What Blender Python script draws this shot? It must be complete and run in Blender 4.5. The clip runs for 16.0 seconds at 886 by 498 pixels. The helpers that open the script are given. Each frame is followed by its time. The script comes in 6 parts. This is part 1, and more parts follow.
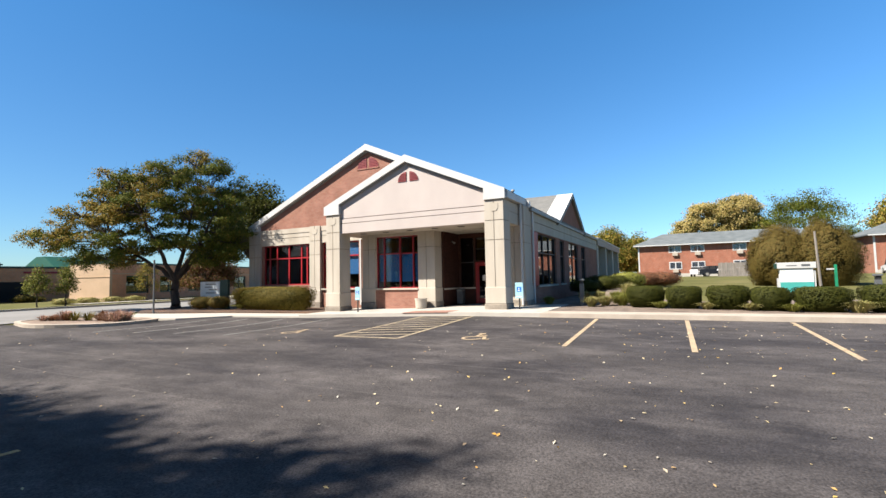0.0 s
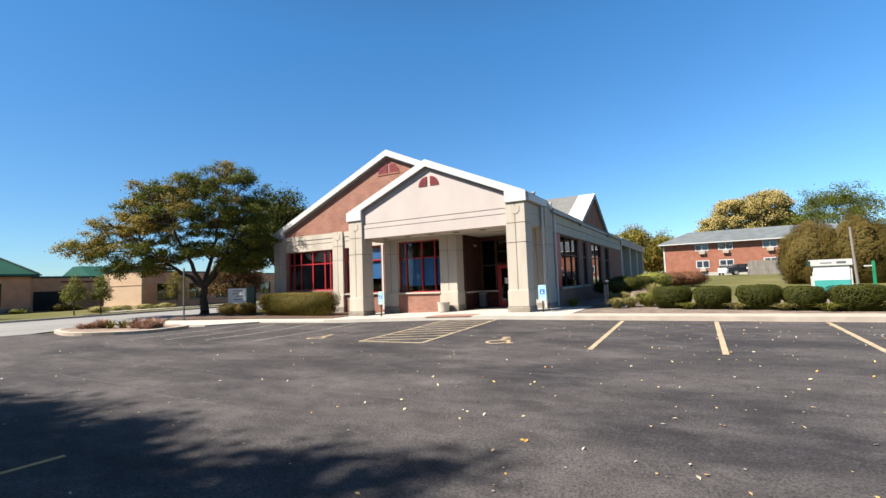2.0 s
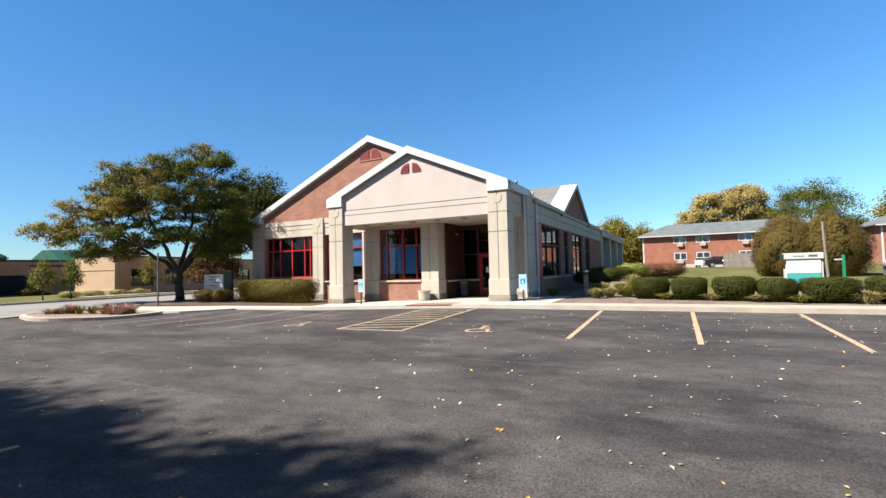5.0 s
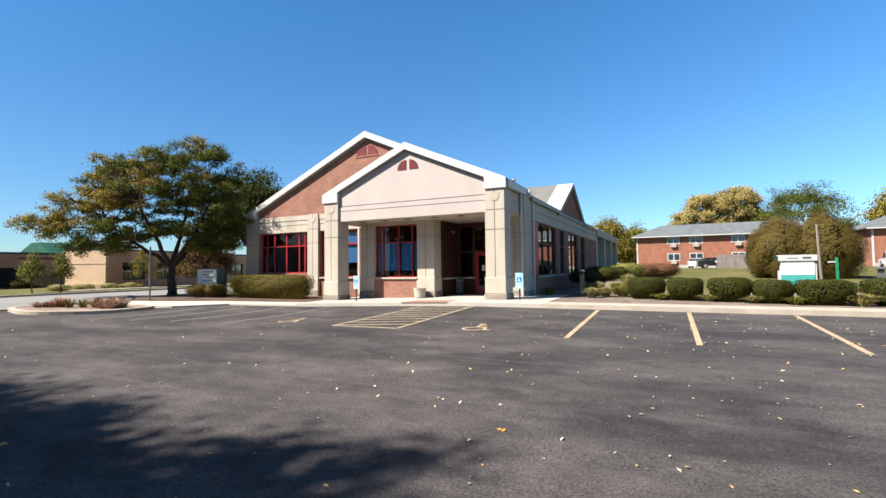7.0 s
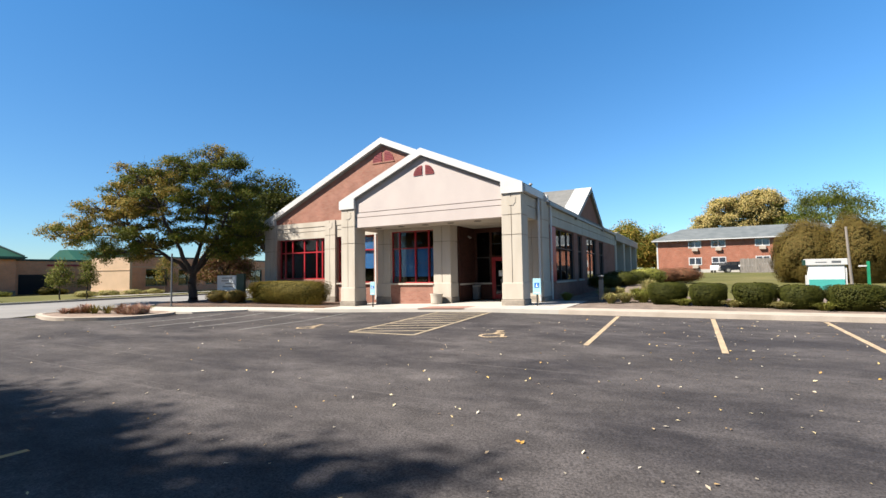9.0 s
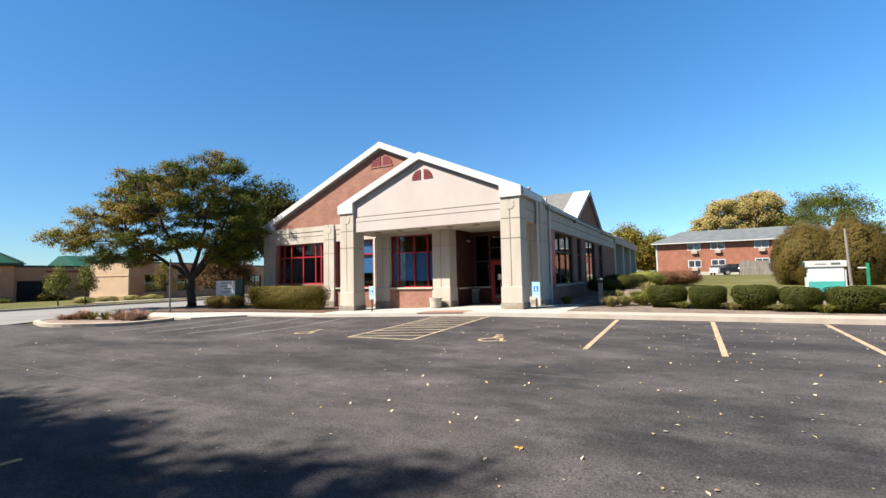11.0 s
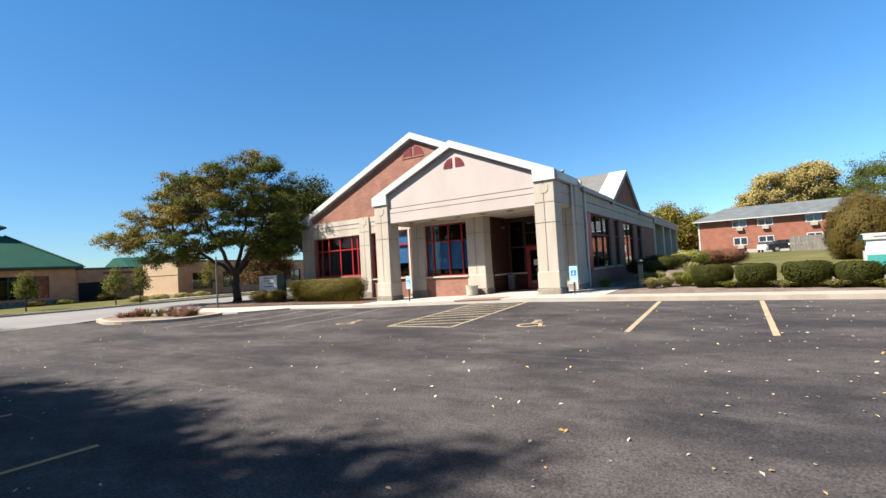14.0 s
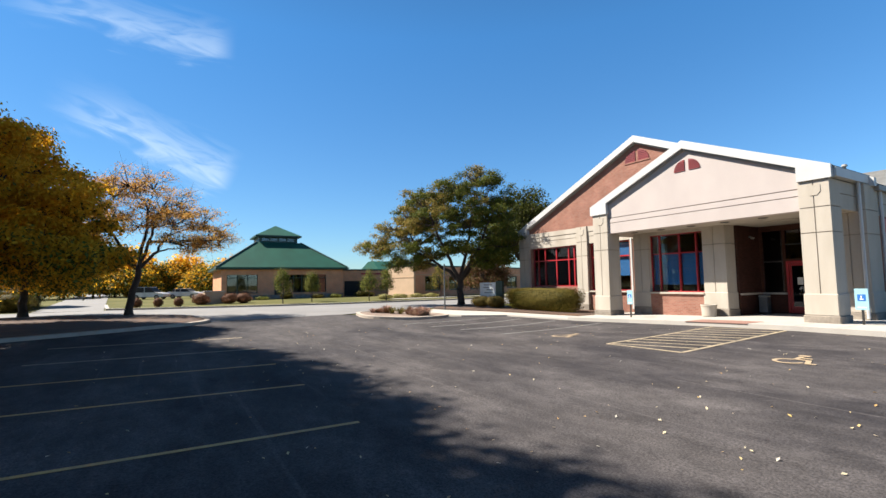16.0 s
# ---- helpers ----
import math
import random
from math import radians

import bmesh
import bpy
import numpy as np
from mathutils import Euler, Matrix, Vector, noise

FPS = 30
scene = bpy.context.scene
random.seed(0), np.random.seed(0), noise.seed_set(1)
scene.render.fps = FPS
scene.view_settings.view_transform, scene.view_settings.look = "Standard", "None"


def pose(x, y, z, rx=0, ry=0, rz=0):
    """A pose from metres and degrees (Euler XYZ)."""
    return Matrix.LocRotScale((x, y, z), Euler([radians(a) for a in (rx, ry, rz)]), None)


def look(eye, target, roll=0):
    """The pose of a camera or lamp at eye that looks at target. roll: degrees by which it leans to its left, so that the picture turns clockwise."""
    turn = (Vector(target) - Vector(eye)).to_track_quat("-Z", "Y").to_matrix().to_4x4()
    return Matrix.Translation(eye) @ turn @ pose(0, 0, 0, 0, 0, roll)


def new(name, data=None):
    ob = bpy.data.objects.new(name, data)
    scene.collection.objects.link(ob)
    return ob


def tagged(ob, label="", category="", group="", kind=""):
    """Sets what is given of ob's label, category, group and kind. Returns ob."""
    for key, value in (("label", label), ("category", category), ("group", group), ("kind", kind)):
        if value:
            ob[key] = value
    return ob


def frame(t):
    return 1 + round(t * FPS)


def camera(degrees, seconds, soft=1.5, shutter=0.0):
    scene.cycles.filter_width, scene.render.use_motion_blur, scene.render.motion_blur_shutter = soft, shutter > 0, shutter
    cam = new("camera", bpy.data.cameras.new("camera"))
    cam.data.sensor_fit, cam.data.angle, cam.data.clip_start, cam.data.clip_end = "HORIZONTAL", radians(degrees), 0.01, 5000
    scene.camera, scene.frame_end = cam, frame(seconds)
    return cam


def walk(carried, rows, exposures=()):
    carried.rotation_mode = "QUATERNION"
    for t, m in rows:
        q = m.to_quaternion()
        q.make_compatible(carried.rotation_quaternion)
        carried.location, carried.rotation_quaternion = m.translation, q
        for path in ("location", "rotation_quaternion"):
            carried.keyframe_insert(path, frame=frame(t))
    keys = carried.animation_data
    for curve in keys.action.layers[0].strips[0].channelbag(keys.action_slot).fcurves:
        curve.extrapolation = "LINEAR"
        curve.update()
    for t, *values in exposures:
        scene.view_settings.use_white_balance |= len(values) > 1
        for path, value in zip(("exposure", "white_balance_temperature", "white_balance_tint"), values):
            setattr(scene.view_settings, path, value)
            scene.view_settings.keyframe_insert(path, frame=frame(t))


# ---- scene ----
cam = camera(87.9, 16.0)
PATH = [
    (0, (6.326, -18.675, 1.5), (5.441, -16.886, 1.629), -1.2),
    (0.5, (6.329, -18.695, 1.534), (5.428, -16.914, 1.668), -1.5),
    (1, (6.355, -18.688, 1.538), (5.433, -16.919, 1.674), -1.8),
    (1.5, (6.322, -18.75, 1.532), (5.38, -16.992, 1.673), -1.9),
    (2, (6.312, -18.736, 1.549), (5.348, -16.99, 1.692), -2.1),
    (2.5, (6.333, -18.706, 1.539), (5.352, -16.969, 1.684), -2.2),
    (3, (6.336, -18.678, 1.549), (5.366, -16.935, 1.692), -2.1),
    (3.5, (6.315, -18.671, 1.553), (5.371, -16.913, 1.683), -2.3),
    (4, (6.291, -18.66, 1.545), (5.377, -16.885, 1.66), -1.9),
    (4.5, (6.315, -18.59, 1.524), (5.407, -16.811, 1.623), -1.6),
    (7, (6.154, -18.515, 1.509), (5.276, -16.72, 1.592), -0.7),
    (7.5, (6.196, -18.364, 1.523), (5.258, -16.6, 1.612), -1.8),
    (8, (6.144, -18.386, 1.525), (5.171, -16.642, 1.618), -2.1),
    (8.5, (6.12, -18.414, 1.54), (5.148, -16.669, 1.644), -1.7),
    (9, (6.118, -18.431, 1.537), (5.177, -16.67, 1.643), -0.9),
    (11.5, (6.134, -18.383, 1.546), (5.201, -16.618, 1.675), -1.4),
    (12, (6.127, -18.393, 1.53), (5.238, -16.606, 1.657), -1.5),
    (12.5, (6.16, -18.372, 1.533), (5.275, -16.582, 1.646), -1.5),
    (13, (6.151, -18.421, 1.544), (5.25, -16.64, 1.659), -1.4),
    (13.5, (6.137, -18.444, 1.551), (5.174, -16.694, 1.646), -2.3),
    (14, (6.121, -18.455, 1.534), (5.053, -16.766, 1.612), -3.3),
    (14.5, (6.087, -18.417, 1.526), (5.019, -16.728, 1.601), -3.9),
    (15, (6.071, -18.345, 1.52), (5.072, -16.613, 1.578), -3.8),
    (15.3, (6.035, -18.345, 1.53), (5.052, -16.605, 1.58), -3.4),
    (15.5, (6.042, -18.349, 1.549), (5.054, -16.611, 1.596), -3.04),
    (15.6, (6.054, -18.382, 1.585), (5.024, -16.668, 1.631), -2.79),
    (15.7, (6.061, -18.413, 1.600), (4.932, -16.763, 1.657), -2.56),
    (15.8, (6.059, -18.458, 1.616), (4.750, -16.948, 1.699), -1.87),
    (15.9, (6.061, -18.498, 1.640), (4.546, -17.198, 1.757), -1.29),
    (16, (6.092, -18.517, 1.661), (4.389, -17.479, 1.807), -0.89),
]
walk(cam, [(t, look(eye, target, roll)) for t, eye, target, roll in PATH])

# ---------------- world, sun, exposure ----------------
SUN_EL, SUN_AZ = radians(48), math.atan2(-0.685, -0.729)
world = bpy.data.worlds.new("sky")
scene.world = world
world.use_nodes = True
wn = world.node_tree
sky = wn.nodes.new("ShaderNodeTexSky")
sky.sky_type = "NISHITA"
sky.sun_disc = False
sky.sun_elevation, sky.sun_rotation = SUN_EL, SUN_AZ
sky.air_density, sky.dust_density, sky.ozone_density = 1.0, 0.1, 1.6
tint = wn.nodes.new("ShaderNodeMixRGB")
tint.blend_type = "MULTIPLY"
tint.inputs[0].default_value = 1.0
sky_dir = wn.nodes.new("ShaderNodeTexCoord")
sky_up = wn.nodes.new("ShaderNodeSeparateXYZ")
wn.links.new(sky_dir.outputs["Generated"], sky_up.inputs[0])
sky_ramp = wn.nodes.new("ShaderNodeMapRange")
sky_ramp.inputs["From Min"].default_value, sky_ramp.inputs["From Max"].default_value = 0.0, 0.55
wn.links.new(sky_up.outputs[2], sky_ramp.inputs["Value"])
air = wn.nodes.new("ShaderNodeMixRGB")
air.inputs[1].default_value = (0.62, 0.86, 1.09, 1)
air.inputs[2].default_value = (0.42, 1.02, 1.40, 1)
wn.links.new(sky_ramp.outputs[0], air.inputs[0])
# the sky overhead, mostly out of view, is dimmed and greyed to weaken blue fill
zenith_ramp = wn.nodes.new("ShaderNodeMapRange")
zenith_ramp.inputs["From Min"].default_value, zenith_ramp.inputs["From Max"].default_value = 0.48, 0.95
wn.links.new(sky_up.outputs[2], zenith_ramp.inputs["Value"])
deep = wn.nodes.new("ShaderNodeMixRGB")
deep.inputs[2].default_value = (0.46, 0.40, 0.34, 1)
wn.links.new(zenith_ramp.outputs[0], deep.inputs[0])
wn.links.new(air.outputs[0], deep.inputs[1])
# and is a little brighter to the east
east = wn.nodes.new("ShaderNodeVectorMath")
east.operation = "DOT_PRODUCT"
east.inputs[1].default_value = (0.21, 0.11, 0.0)
wn.links.new(sky_dir.outputs["Generated"], east.inputs[0])
lift = wn.nodes.new("ShaderNodeMath")
lift.inputs[1].default_value = 1.0
wn.links.new(east.outputs["Value"], lift.inputs[0])
side = wn.nodes.new("ShaderNodeVectorMath")
side.operation = "SCALE"
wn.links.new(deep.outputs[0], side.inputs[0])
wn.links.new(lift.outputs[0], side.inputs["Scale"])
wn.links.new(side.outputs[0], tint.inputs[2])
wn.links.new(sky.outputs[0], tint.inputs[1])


def wisp(under, a, b, width, strength, scale):
    """A thin streak of high cloud in the sky, from direction a to direction b."""
    a, b = Vector(a), Vector(b)
    u = b - a
    v = u.cross((a + b) / 2).normalized()
    nd, ln = wn.nodes, wn.links
    tc = nd.new("ShaderNodeTexCoord")
    sub = nd.new("ShaderNodeVectorMath")
    sub.operation = "SUBTRACT"
    sub.inputs[1].default_value = a
    ln.new(tc.outputs["Generated"], sub.inputs[0])
    def dot(w):
        n = nd.new("ShaderNodeVectorMath")
        n.operation = "DOT_PRODUCT"
        n.inputs[1].default_value = w
        ln.new(sub.outputs[0], n.inputs[0])
        return n.outputs["Value"]
    def calc(op, x, y):
        n = nd.new("ShaderNodeMath")
        n.operation = op
        for k, q in enumerate((x, y)):
            if isinstance(q, (int, float)):
                n.inputs[k].default_value = q
            elif q is not None:
                ln.new(q, n.inputs[k])
        return n.outputs[0]
    def ease(x, lo, hi):
        n = nd.new("ShaderNodeMapRange")
        n.interpolation_type = "SMOOTHSTEP"
        n.inputs["From Min"].default_value, n.inputs["From Max"].default_value = lo, hi
        ln.new(x, n.inputs["Value"])
        return n.outputs[0]
    cu, cv = dot(u / u.length_squared), dot(v)
    comb = nd.new("ShaderNodeCombineXYZ")
    ln.new(calc("MULTIPLY", cu, 1.6), comb.inputs[0])
    ln.new(calc("MULTIPLY", cv, 22.0), comb.inputs[1])
    ns = nd.new("ShaderNodeTexNoise")
    ns.inputs["Scale"].default_value, ns.inputs["Detail"].default_value, ns.inputs["Distortion"].default_value = scale, 6, 0.8
    ln.new(comb.outputs[0], ns.inputs[0])
    shift = calc("MULTIPLY", calc("SUBTRACT", ns.outputs[0], 0.5), width * 2.2)
    band = ease(calc("ABSOLUTE", calc("ADD", cv, shift), None), width, 0.0)
    ends = calc("MULTIPLY", ease(cu, -0.1, 0.35), ease(cu, 1.06, 0.92))
    f = calc("MULTIPLY", calc("MULTIPLY", band, ends), calc("MULTIPLY", ease(ns.outputs[0], 0.25, 0.7), strength))
    mx = nd.new("ShaderNodeMixRGB")
    mx.inputs[2].default_value = (6.2, 7.4, 8.6, 1)
    ln.new(f, mx.inputs[0])
    ln.new(under, mx.inputs[1])
    return mx.outputs[0]


over = wisp(tint.outputs[0], (-0.9383, -0.1489, 0.3122), (-0.9704, 0.106, 0.2172), 0.055, 0.5, 1.8)
over = wisp(over, (-0.875, -0.21, 0.437), (-0.894, 0.09, 0.44), 0.045, 0.35, 2.0)
wn.links.new(over, wn.nodes["Background"].inputs[0])
wn.nodes["Background"].inputs[1].default_value = 0.05
sun_data = bpy.data.lights.new("sun", "SUN")
sun_data.energy, sun_data.angle, sun_data.color = 5.0, radians(0.55), (1.0, 0.94, 0.85)
sun = new("sun", sun_data)
to_sun = Vector((-0.685 * math.cos(SUN_EL), -0.729 * math.cos(SUN_EL), math.sin(SUN_EL)))
sun.matrix_world = look((0, 0, 60), Vector((0, 0, 60)) - to_sun)
scene.view_settings.exposure = 1.53


# ---------------- materials ----------------
TONE = 0.76


def toned(c):
    """Scales a base colour down evenly, so that shade deepens under the raised exposure."""
    return tuple(v * TONE for v in c)


def material(name, color, rough=0.8, metal=0.0, color2=None, scale=4.0, amount=0.5, fine=60.0, bump=0.15, stains=0.0, stain_color=(0.05, 0.045, 0.04), stretch=(1, 1, 1), spec=0.5):
    color, color2 = toned(color), toned(color2) if color2 else None
    m = bpy.data.materials.new(name)
    m.use_nodes = True
    nt, L = m.node_tree, m.node_tree.links
    bs = nt.nodes["Principled BSDF"]
    tc = nt.nodes.new("ShaderNodeTexCoord")
    mp = nt.nodes.new("ShaderNodeMapping")
    mp.inputs["Scale"].default_value = stretch
    L.new(tc.outputs["Object"], mp.inputs[0])
    n1 = nt.nodes.new("ShaderNodeTexNoise")
    n1.inputs["Scale"].default_value, n1.inputs["Detail"].default_value = scale, 5
    n2 = nt.nodes.new("ShaderNodeTexNoise")
    n2.inputs["Scale"].default_value, n2.inputs["Detail"].default_value = fine, 3
    L.new(mp.outputs[0], n1.inputs[0])
    L.new(mp.outputs[0], n2.inputs[0])
    c2 = color2 or tuple(c * 0.72 for c in color)
    r1 = nt.nodes.new("ShaderNodeValToRGB")
    r1.color_ramp.elements[0].position, r1.color_ramp.elements[1].position = 0.35, 0.68
    r1.color_ramp.elements[0].color, r1.color_ramp.elements[1].color = (*c2, 1), (*color, 1)
    L.new(n1.outputs[0], r1.inputs[0])
    mx = nt.nodes.new("ShaderNodeMixRGB")
    mx.blend_type = "MULTIPLY"
    mx.inputs[0].default_value = amount
    r2 = nt.nodes.new("ShaderNodeValToRGB")
    r2.color_ramp.elements[0].position, r2.color_ramp.elements[1].position = 0.3, 0.7
    r2.color_ramp.elements[0].color, r2.color_ramp.elements[1].color = (0.55, 0.55, 0.55, 1), (1, 1, 1, 1)
    L.new(n2.outputs[0], r2.inputs[0])
    L.new(r1.outputs[0], mx.inputs[1])
    L.new(r2.outputs[0], mx.inputs[2])
    out = mx.outputs[0]
    if stains:
        n3 = nt.nodes.new("ShaderNodeTexNoise")
        n3.inputs["Scale"].default_value, n3.inputs["Detail"].default_value = scale * 0.35, 6
        L.new(mp.outputs[0], n3.inputs[0])
        r3 = nt.nodes.new("ShaderNodeValToRGB")
        r3.color_ramp.elements[0].position, r3.color_ramp.elements[1].position = 0.5, 0.75
        r3.color_ramp.elements[0].color, r3.color_ramp.elements[1].color = (0, 0, 0, 1), (stains, stains, stains, 1)
        L.new(n3.outputs[0], r3.inputs[0])
        m3 = nt.nodes.new("ShaderNodeMixRGB")
        m3.inputs[2].default_value = (*stain_color, 1)
        L.new(r3.outputs[0], m3.inputs[0])
        L.new(out, m3.inputs[1])
        out = m3.outputs[0]
    L.new(out, bs.inputs["Base Color"])
    bs.inputs["Roughness"].default_value, bs.inputs["Metallic"].default_value = rough, metal
    bs.inputs["Specular IOR Level"].default_value = spec
    if bump:
        b = nt.nodes.new("ShaderNodeBump")
        b.inputs["Strength"].default_value, b.inputs["Distance"].default_value = bump, 0.02
        L.new(n2.outputs[0], b.inputs["Height"])
        L.new(b.outputs[0], bs.inputs["Normal"])
    return m


def leaf_material(name, colors, rough=0.6, through_light=0.3):
    """Foliage: every leaf takes its own colour."""
    m = bpy.data.materials.new(name)
    m.use_nodes = True
    nt, L = m.node_tree, m.node_tree.links
    bs = nt.nodes["Principled BSDF"]
    ge = nt.nodes.new("ShaderNodeNewGeometry")
    rp = nt.nodes.new("ShaderNodeValToRGB")
    el = rp.color_ramp.elements
    el[0].color, el[1].color = (*colors[0], 1), (*colors[-1], 1)
    for k, c in enumerate(colors[1:-1]):
        e = el.new((k + 1) / (len(colors) - 1))
        e.color = (*c, 1)
    L.new(ge.outputs["Random Per Island"], rp.inputs[0])
    L.new(rp.outputs[0], bs.inputs["Base Color"])
    bs.inputs["Roughness"].default_value = rough
    bs.inputs["Specular IOR Level"].default_value = 0.1
    tr = nt.nodes.new("ShaderNodeBsdfTranslucent")
    L.new(rp.outputs[0], tr.inputs[0])
    mix = nt.nodes.new("ShaderNodeMixShader")
    mix.inputs[0].default_value = through_light
    L.new(bs.outputs[0], mix.inputs[1])
    L.new(tr.outputs[0], mix.inputs[2])
    L.new(mix.outputs[0], nt.nodes["Material Output"].inputs[0])
    return m


def brick_material(name, c1, c2, mortar, axis, width=0.2, height=0.068):
    """Running-bond brick seen along the given wall axis ('x' or 'y')."""
    c1, c2, mortar = toned(c1), toned(c2), toned(mortar)
    m = bpy.data.materials.new(name)
    m.use_nodes = True
    nt, L = m.node_tree, m.node_tree.links
    bs = nt.nodes["Principled BSDF"]
    tc = nt.nodes.new("ShaderNodeTexCoord")
    sp = nt.nodes.new("ShaderNodeSeparateXYZ")
    cb = nt.nodes.new("ShaderNodeCombineXYZ")
    L.new(tc.outputs["Object"], sp.inputs[0])
    L.new(sp.outputs["X" if axis == "x" else "Y"], cb.inputs[0])
    L.new(sp.outputs["Z"], cb.inputs[1])
    br = nt.nodes.new("ShaderNodeTexBrick")
    br.inputs["Scale"].default_value = 1.0
    br.inputs["Brick Width"].default_value, br.inputs["Row Height"].default_value = width, height
    br.inputs["Mortar Size"].default_value = 0.008
    br.inputs["Color1"].default_value, br.inputs["Color2"].default_value, br.inputs["Mortar"].default_value = (*c1, 1), (*c2, 1), (*mortar, 1)
    L.new(cb.outputs[0], br.inputs[0])
    n = nt.nodes.new("ShaderNodeTexNoise")
    n.inputs["Scale"].default_value, n.inputs["Detail"].default_value = 1.3, 6
    L.new(tc.outputs["Object"], n.inputs[0])
    r = nt.nodes.new("ShaderNodeValToRGB")
    r.color_ramp.elements[0].position, r.color_ramp.elements[1].position = 0.3, 0.7
    r.color_ramp.elements[0].color, r.color_ramp.elements[1].color = (0.72, 0.72, 0.72, 1), (1, 1, 1, 1)
    L.new(n.outputs[0], r.inputs[0])
    mx = nt.nodes.new("ShaderNodeMixRGB")
    mx.blend_type = "MULTIPLY"
    mx.inputs[0].default_value = 0.8
    L.new(br.outputs[0], mx.inputs[1])
    L.new(r.outputs[0], mx.inputs[2])
    L.new(mx.outputs[0], bs.inputs["Base Color"])
    bs.inputs["Roughness"].default_value = 0.95
    bs.inputs["Specular IOR Level"].default_value = 0.05
    b = nt.nodes.new("ShaderNodeBump")
    b.inputs["Strength"].default_value, b.inputs["Distance"].default_value = 0.4, 0.006
    b.invert = True
    L.new(br.outputs["Fac"], b.inputs["Height"])
    L.new(b.outputs[0], bs.inputs["Normal"])
    return m


def glass_material(name, tint, base=0.08):
    m = bpy.data.materials.new(name)
    m.use_nodes = True
    nt, L = m.node_tree, m.node_tree.links
    nt.nodes.remove(nt.nodes["Principled BSDF"])
    gl = nt.nodes.new("ShaderNodeBsdfGlossy")
    gl.inputs["Roughness"].default_value = 0.01
    tr = nt.nodes.new("ShaderNodeBsdfTransparent")
    tr.inputs[0].default_value = (*tint, 1)
    lw = nt.nodes.new("ShaderNodeLayerWeight")
    lw.inputs[0].default_value = 0.5
    pw = nt.nodes.new("ShaderNodeMath")
    pw.operation = "POWER"
    pw.inputs[1].default_value = 4.0
    L.new(lw.outputs["Facing"], pw.inputs[0])
    ma = nt.nodes.new("ShaderNodeMath")
    ma.operation = "MULTIPLY_ADD"
    ma.inputs[1].default_value, ma.inputs[2].default_value = 1.0 - base, base
    L.new(pw.outputs[0], ma.inputs[0])
    mix = nt.nodes.new("ShaderNodeMixShader")
    L.new(ma.outputs[0], mix.inputs[0])
    L.new(tr.outputs[0], mix.inputs[1])
    L.new(gl.outputs[0], mix.inputs[2])
    L.new(mix.outputs[0], nt.nodes["Material Output"].inputs[0])
    return m


def asphalt_material():
    """Sealed asphalt with broad worn patches, long pale streaks and speckled aggregate."""
    m = bpy.data.materials.new("asphalt")
    m.use_nodes = True
    nt, L = m.node_tree, m.node_tree.links
    bs = nt.nodes["Principled BSDF"]
    tc = nt.nodes.new("ShaderNodeTexCoord")
    def noise_at(scale, stretch, detail=5, rough=0.55):
        mp = nt.nodes.new("ShaderNodeMapping")
        mp.inputs["Scale"].default_value = stretch
        mp.inputs["Rotation"].default_value = (0, 0, radians(-8))
        n = nt.nodes.new("ShaderNodeTexNoise")
        n.inputs["Scale"].default_value, n.inputs["Detail"].default_value, n.inputs["Roughness"].default_value = scale, detail, rough
        L.new(tc.outputs["Object"], mp.inputs[0])
        L.new(mp.outputs[0], n.inputs[0])
        return n
    def ramp(n, a, b, c0, c1):
        r = nt.nodes.new("ShaderNodeValToRGB")
        r.color_ramp.elements[0].position, r.color_ramp.elements[1].position = a, b
        r.color_ramp.elements[0].color, r.color_ramp.elements[1].color = (*c0, 1), (*c1, 1)
        L.new(n.outputs[0], r.inputs[0])
        return r
    def mix(kind, f, a, b):
        x = nt.nodes.new("ShaderNodeMixRGB")
        x.blend_type = kind
        if isinstance(f, float):
            x.inputs[0].default_value = f
        else:
            L.new(f.outputs[0], x.inputs[0])
        L.new(a.outputs[0], x.inputs[1])
        L.new(b.outputs[0], x.inputs[2])
        return x
    one, zero = (1, 1, 1), (0, 0, 0)
    base = ramp(noise_at(0.2, (0.8, 1.25, 1), 6, 0.6), 0.36, 0.64, (0.029, 0.0262, 0.0282), (0.061, 0.0538, 0.0515))
    pale = ramp(noise_at(0.5, (0.7, 1.45, 1), 9, 0.66), 0.44, 0.74, zero, (0.75, 0.75, 0.75))
    pc = nt.nodes.new("ShaderNodeRGB")
    pc.outputs[0].default_value = (0.110, 0.0975, 0.0935, 1)
    c = mix("MIX", pale, base, pc)
    blotch = ramp(noise_at(2.4, (0.75, 1.3, 1), 6, 0.65), 0.32, 0.7, (0.66, 0.66, 0.66), (1.22, 1.22, 1.22))
    c = mix("MULTIPLY", 0.8, c, blotch)
    thin = ramp(noise_at(1.1, (0.09, 7.0, 1), 3, 0.5), 0.66, 0.73, zero, (0.35, 0.35, 0.35))
    c = mix("MIX", thin, c, pc)
    grit = ramp(noise_at(38, (1, 1, 1), 3, 0.7), 0.30, 0.72, (0.3, 0.3, 0.3), (1.75, 1.75, 1.75))
    c = mix("MULTIPLY", 0.85, c, grit)
    fleck = ramp(noise_at(16, (1, 1, 1), 2, 0.5), 0.70, 0.76, zero, (0.4, 0.4, 0.4))
    c = mix("MIX", fleck, c, pc)
    L.new(c.outputs[0], bs.inputs["Base Color"])
    bs.inputs["Roughness"].default_value = 0.85
    bs.inputs["Specular IOR Level"].default_value = 0.14
    b = nt.nodes.new("ShaderNodeBump")
    b.inputs["Strength"].default_value, b.inputs["Distance"].default_value = 0.5, 0.01
    L.new(grit.outputs[0], b.inputs["Height"])
    L.new(b.outputs[0], bs.inputs["Normal"])
    return m


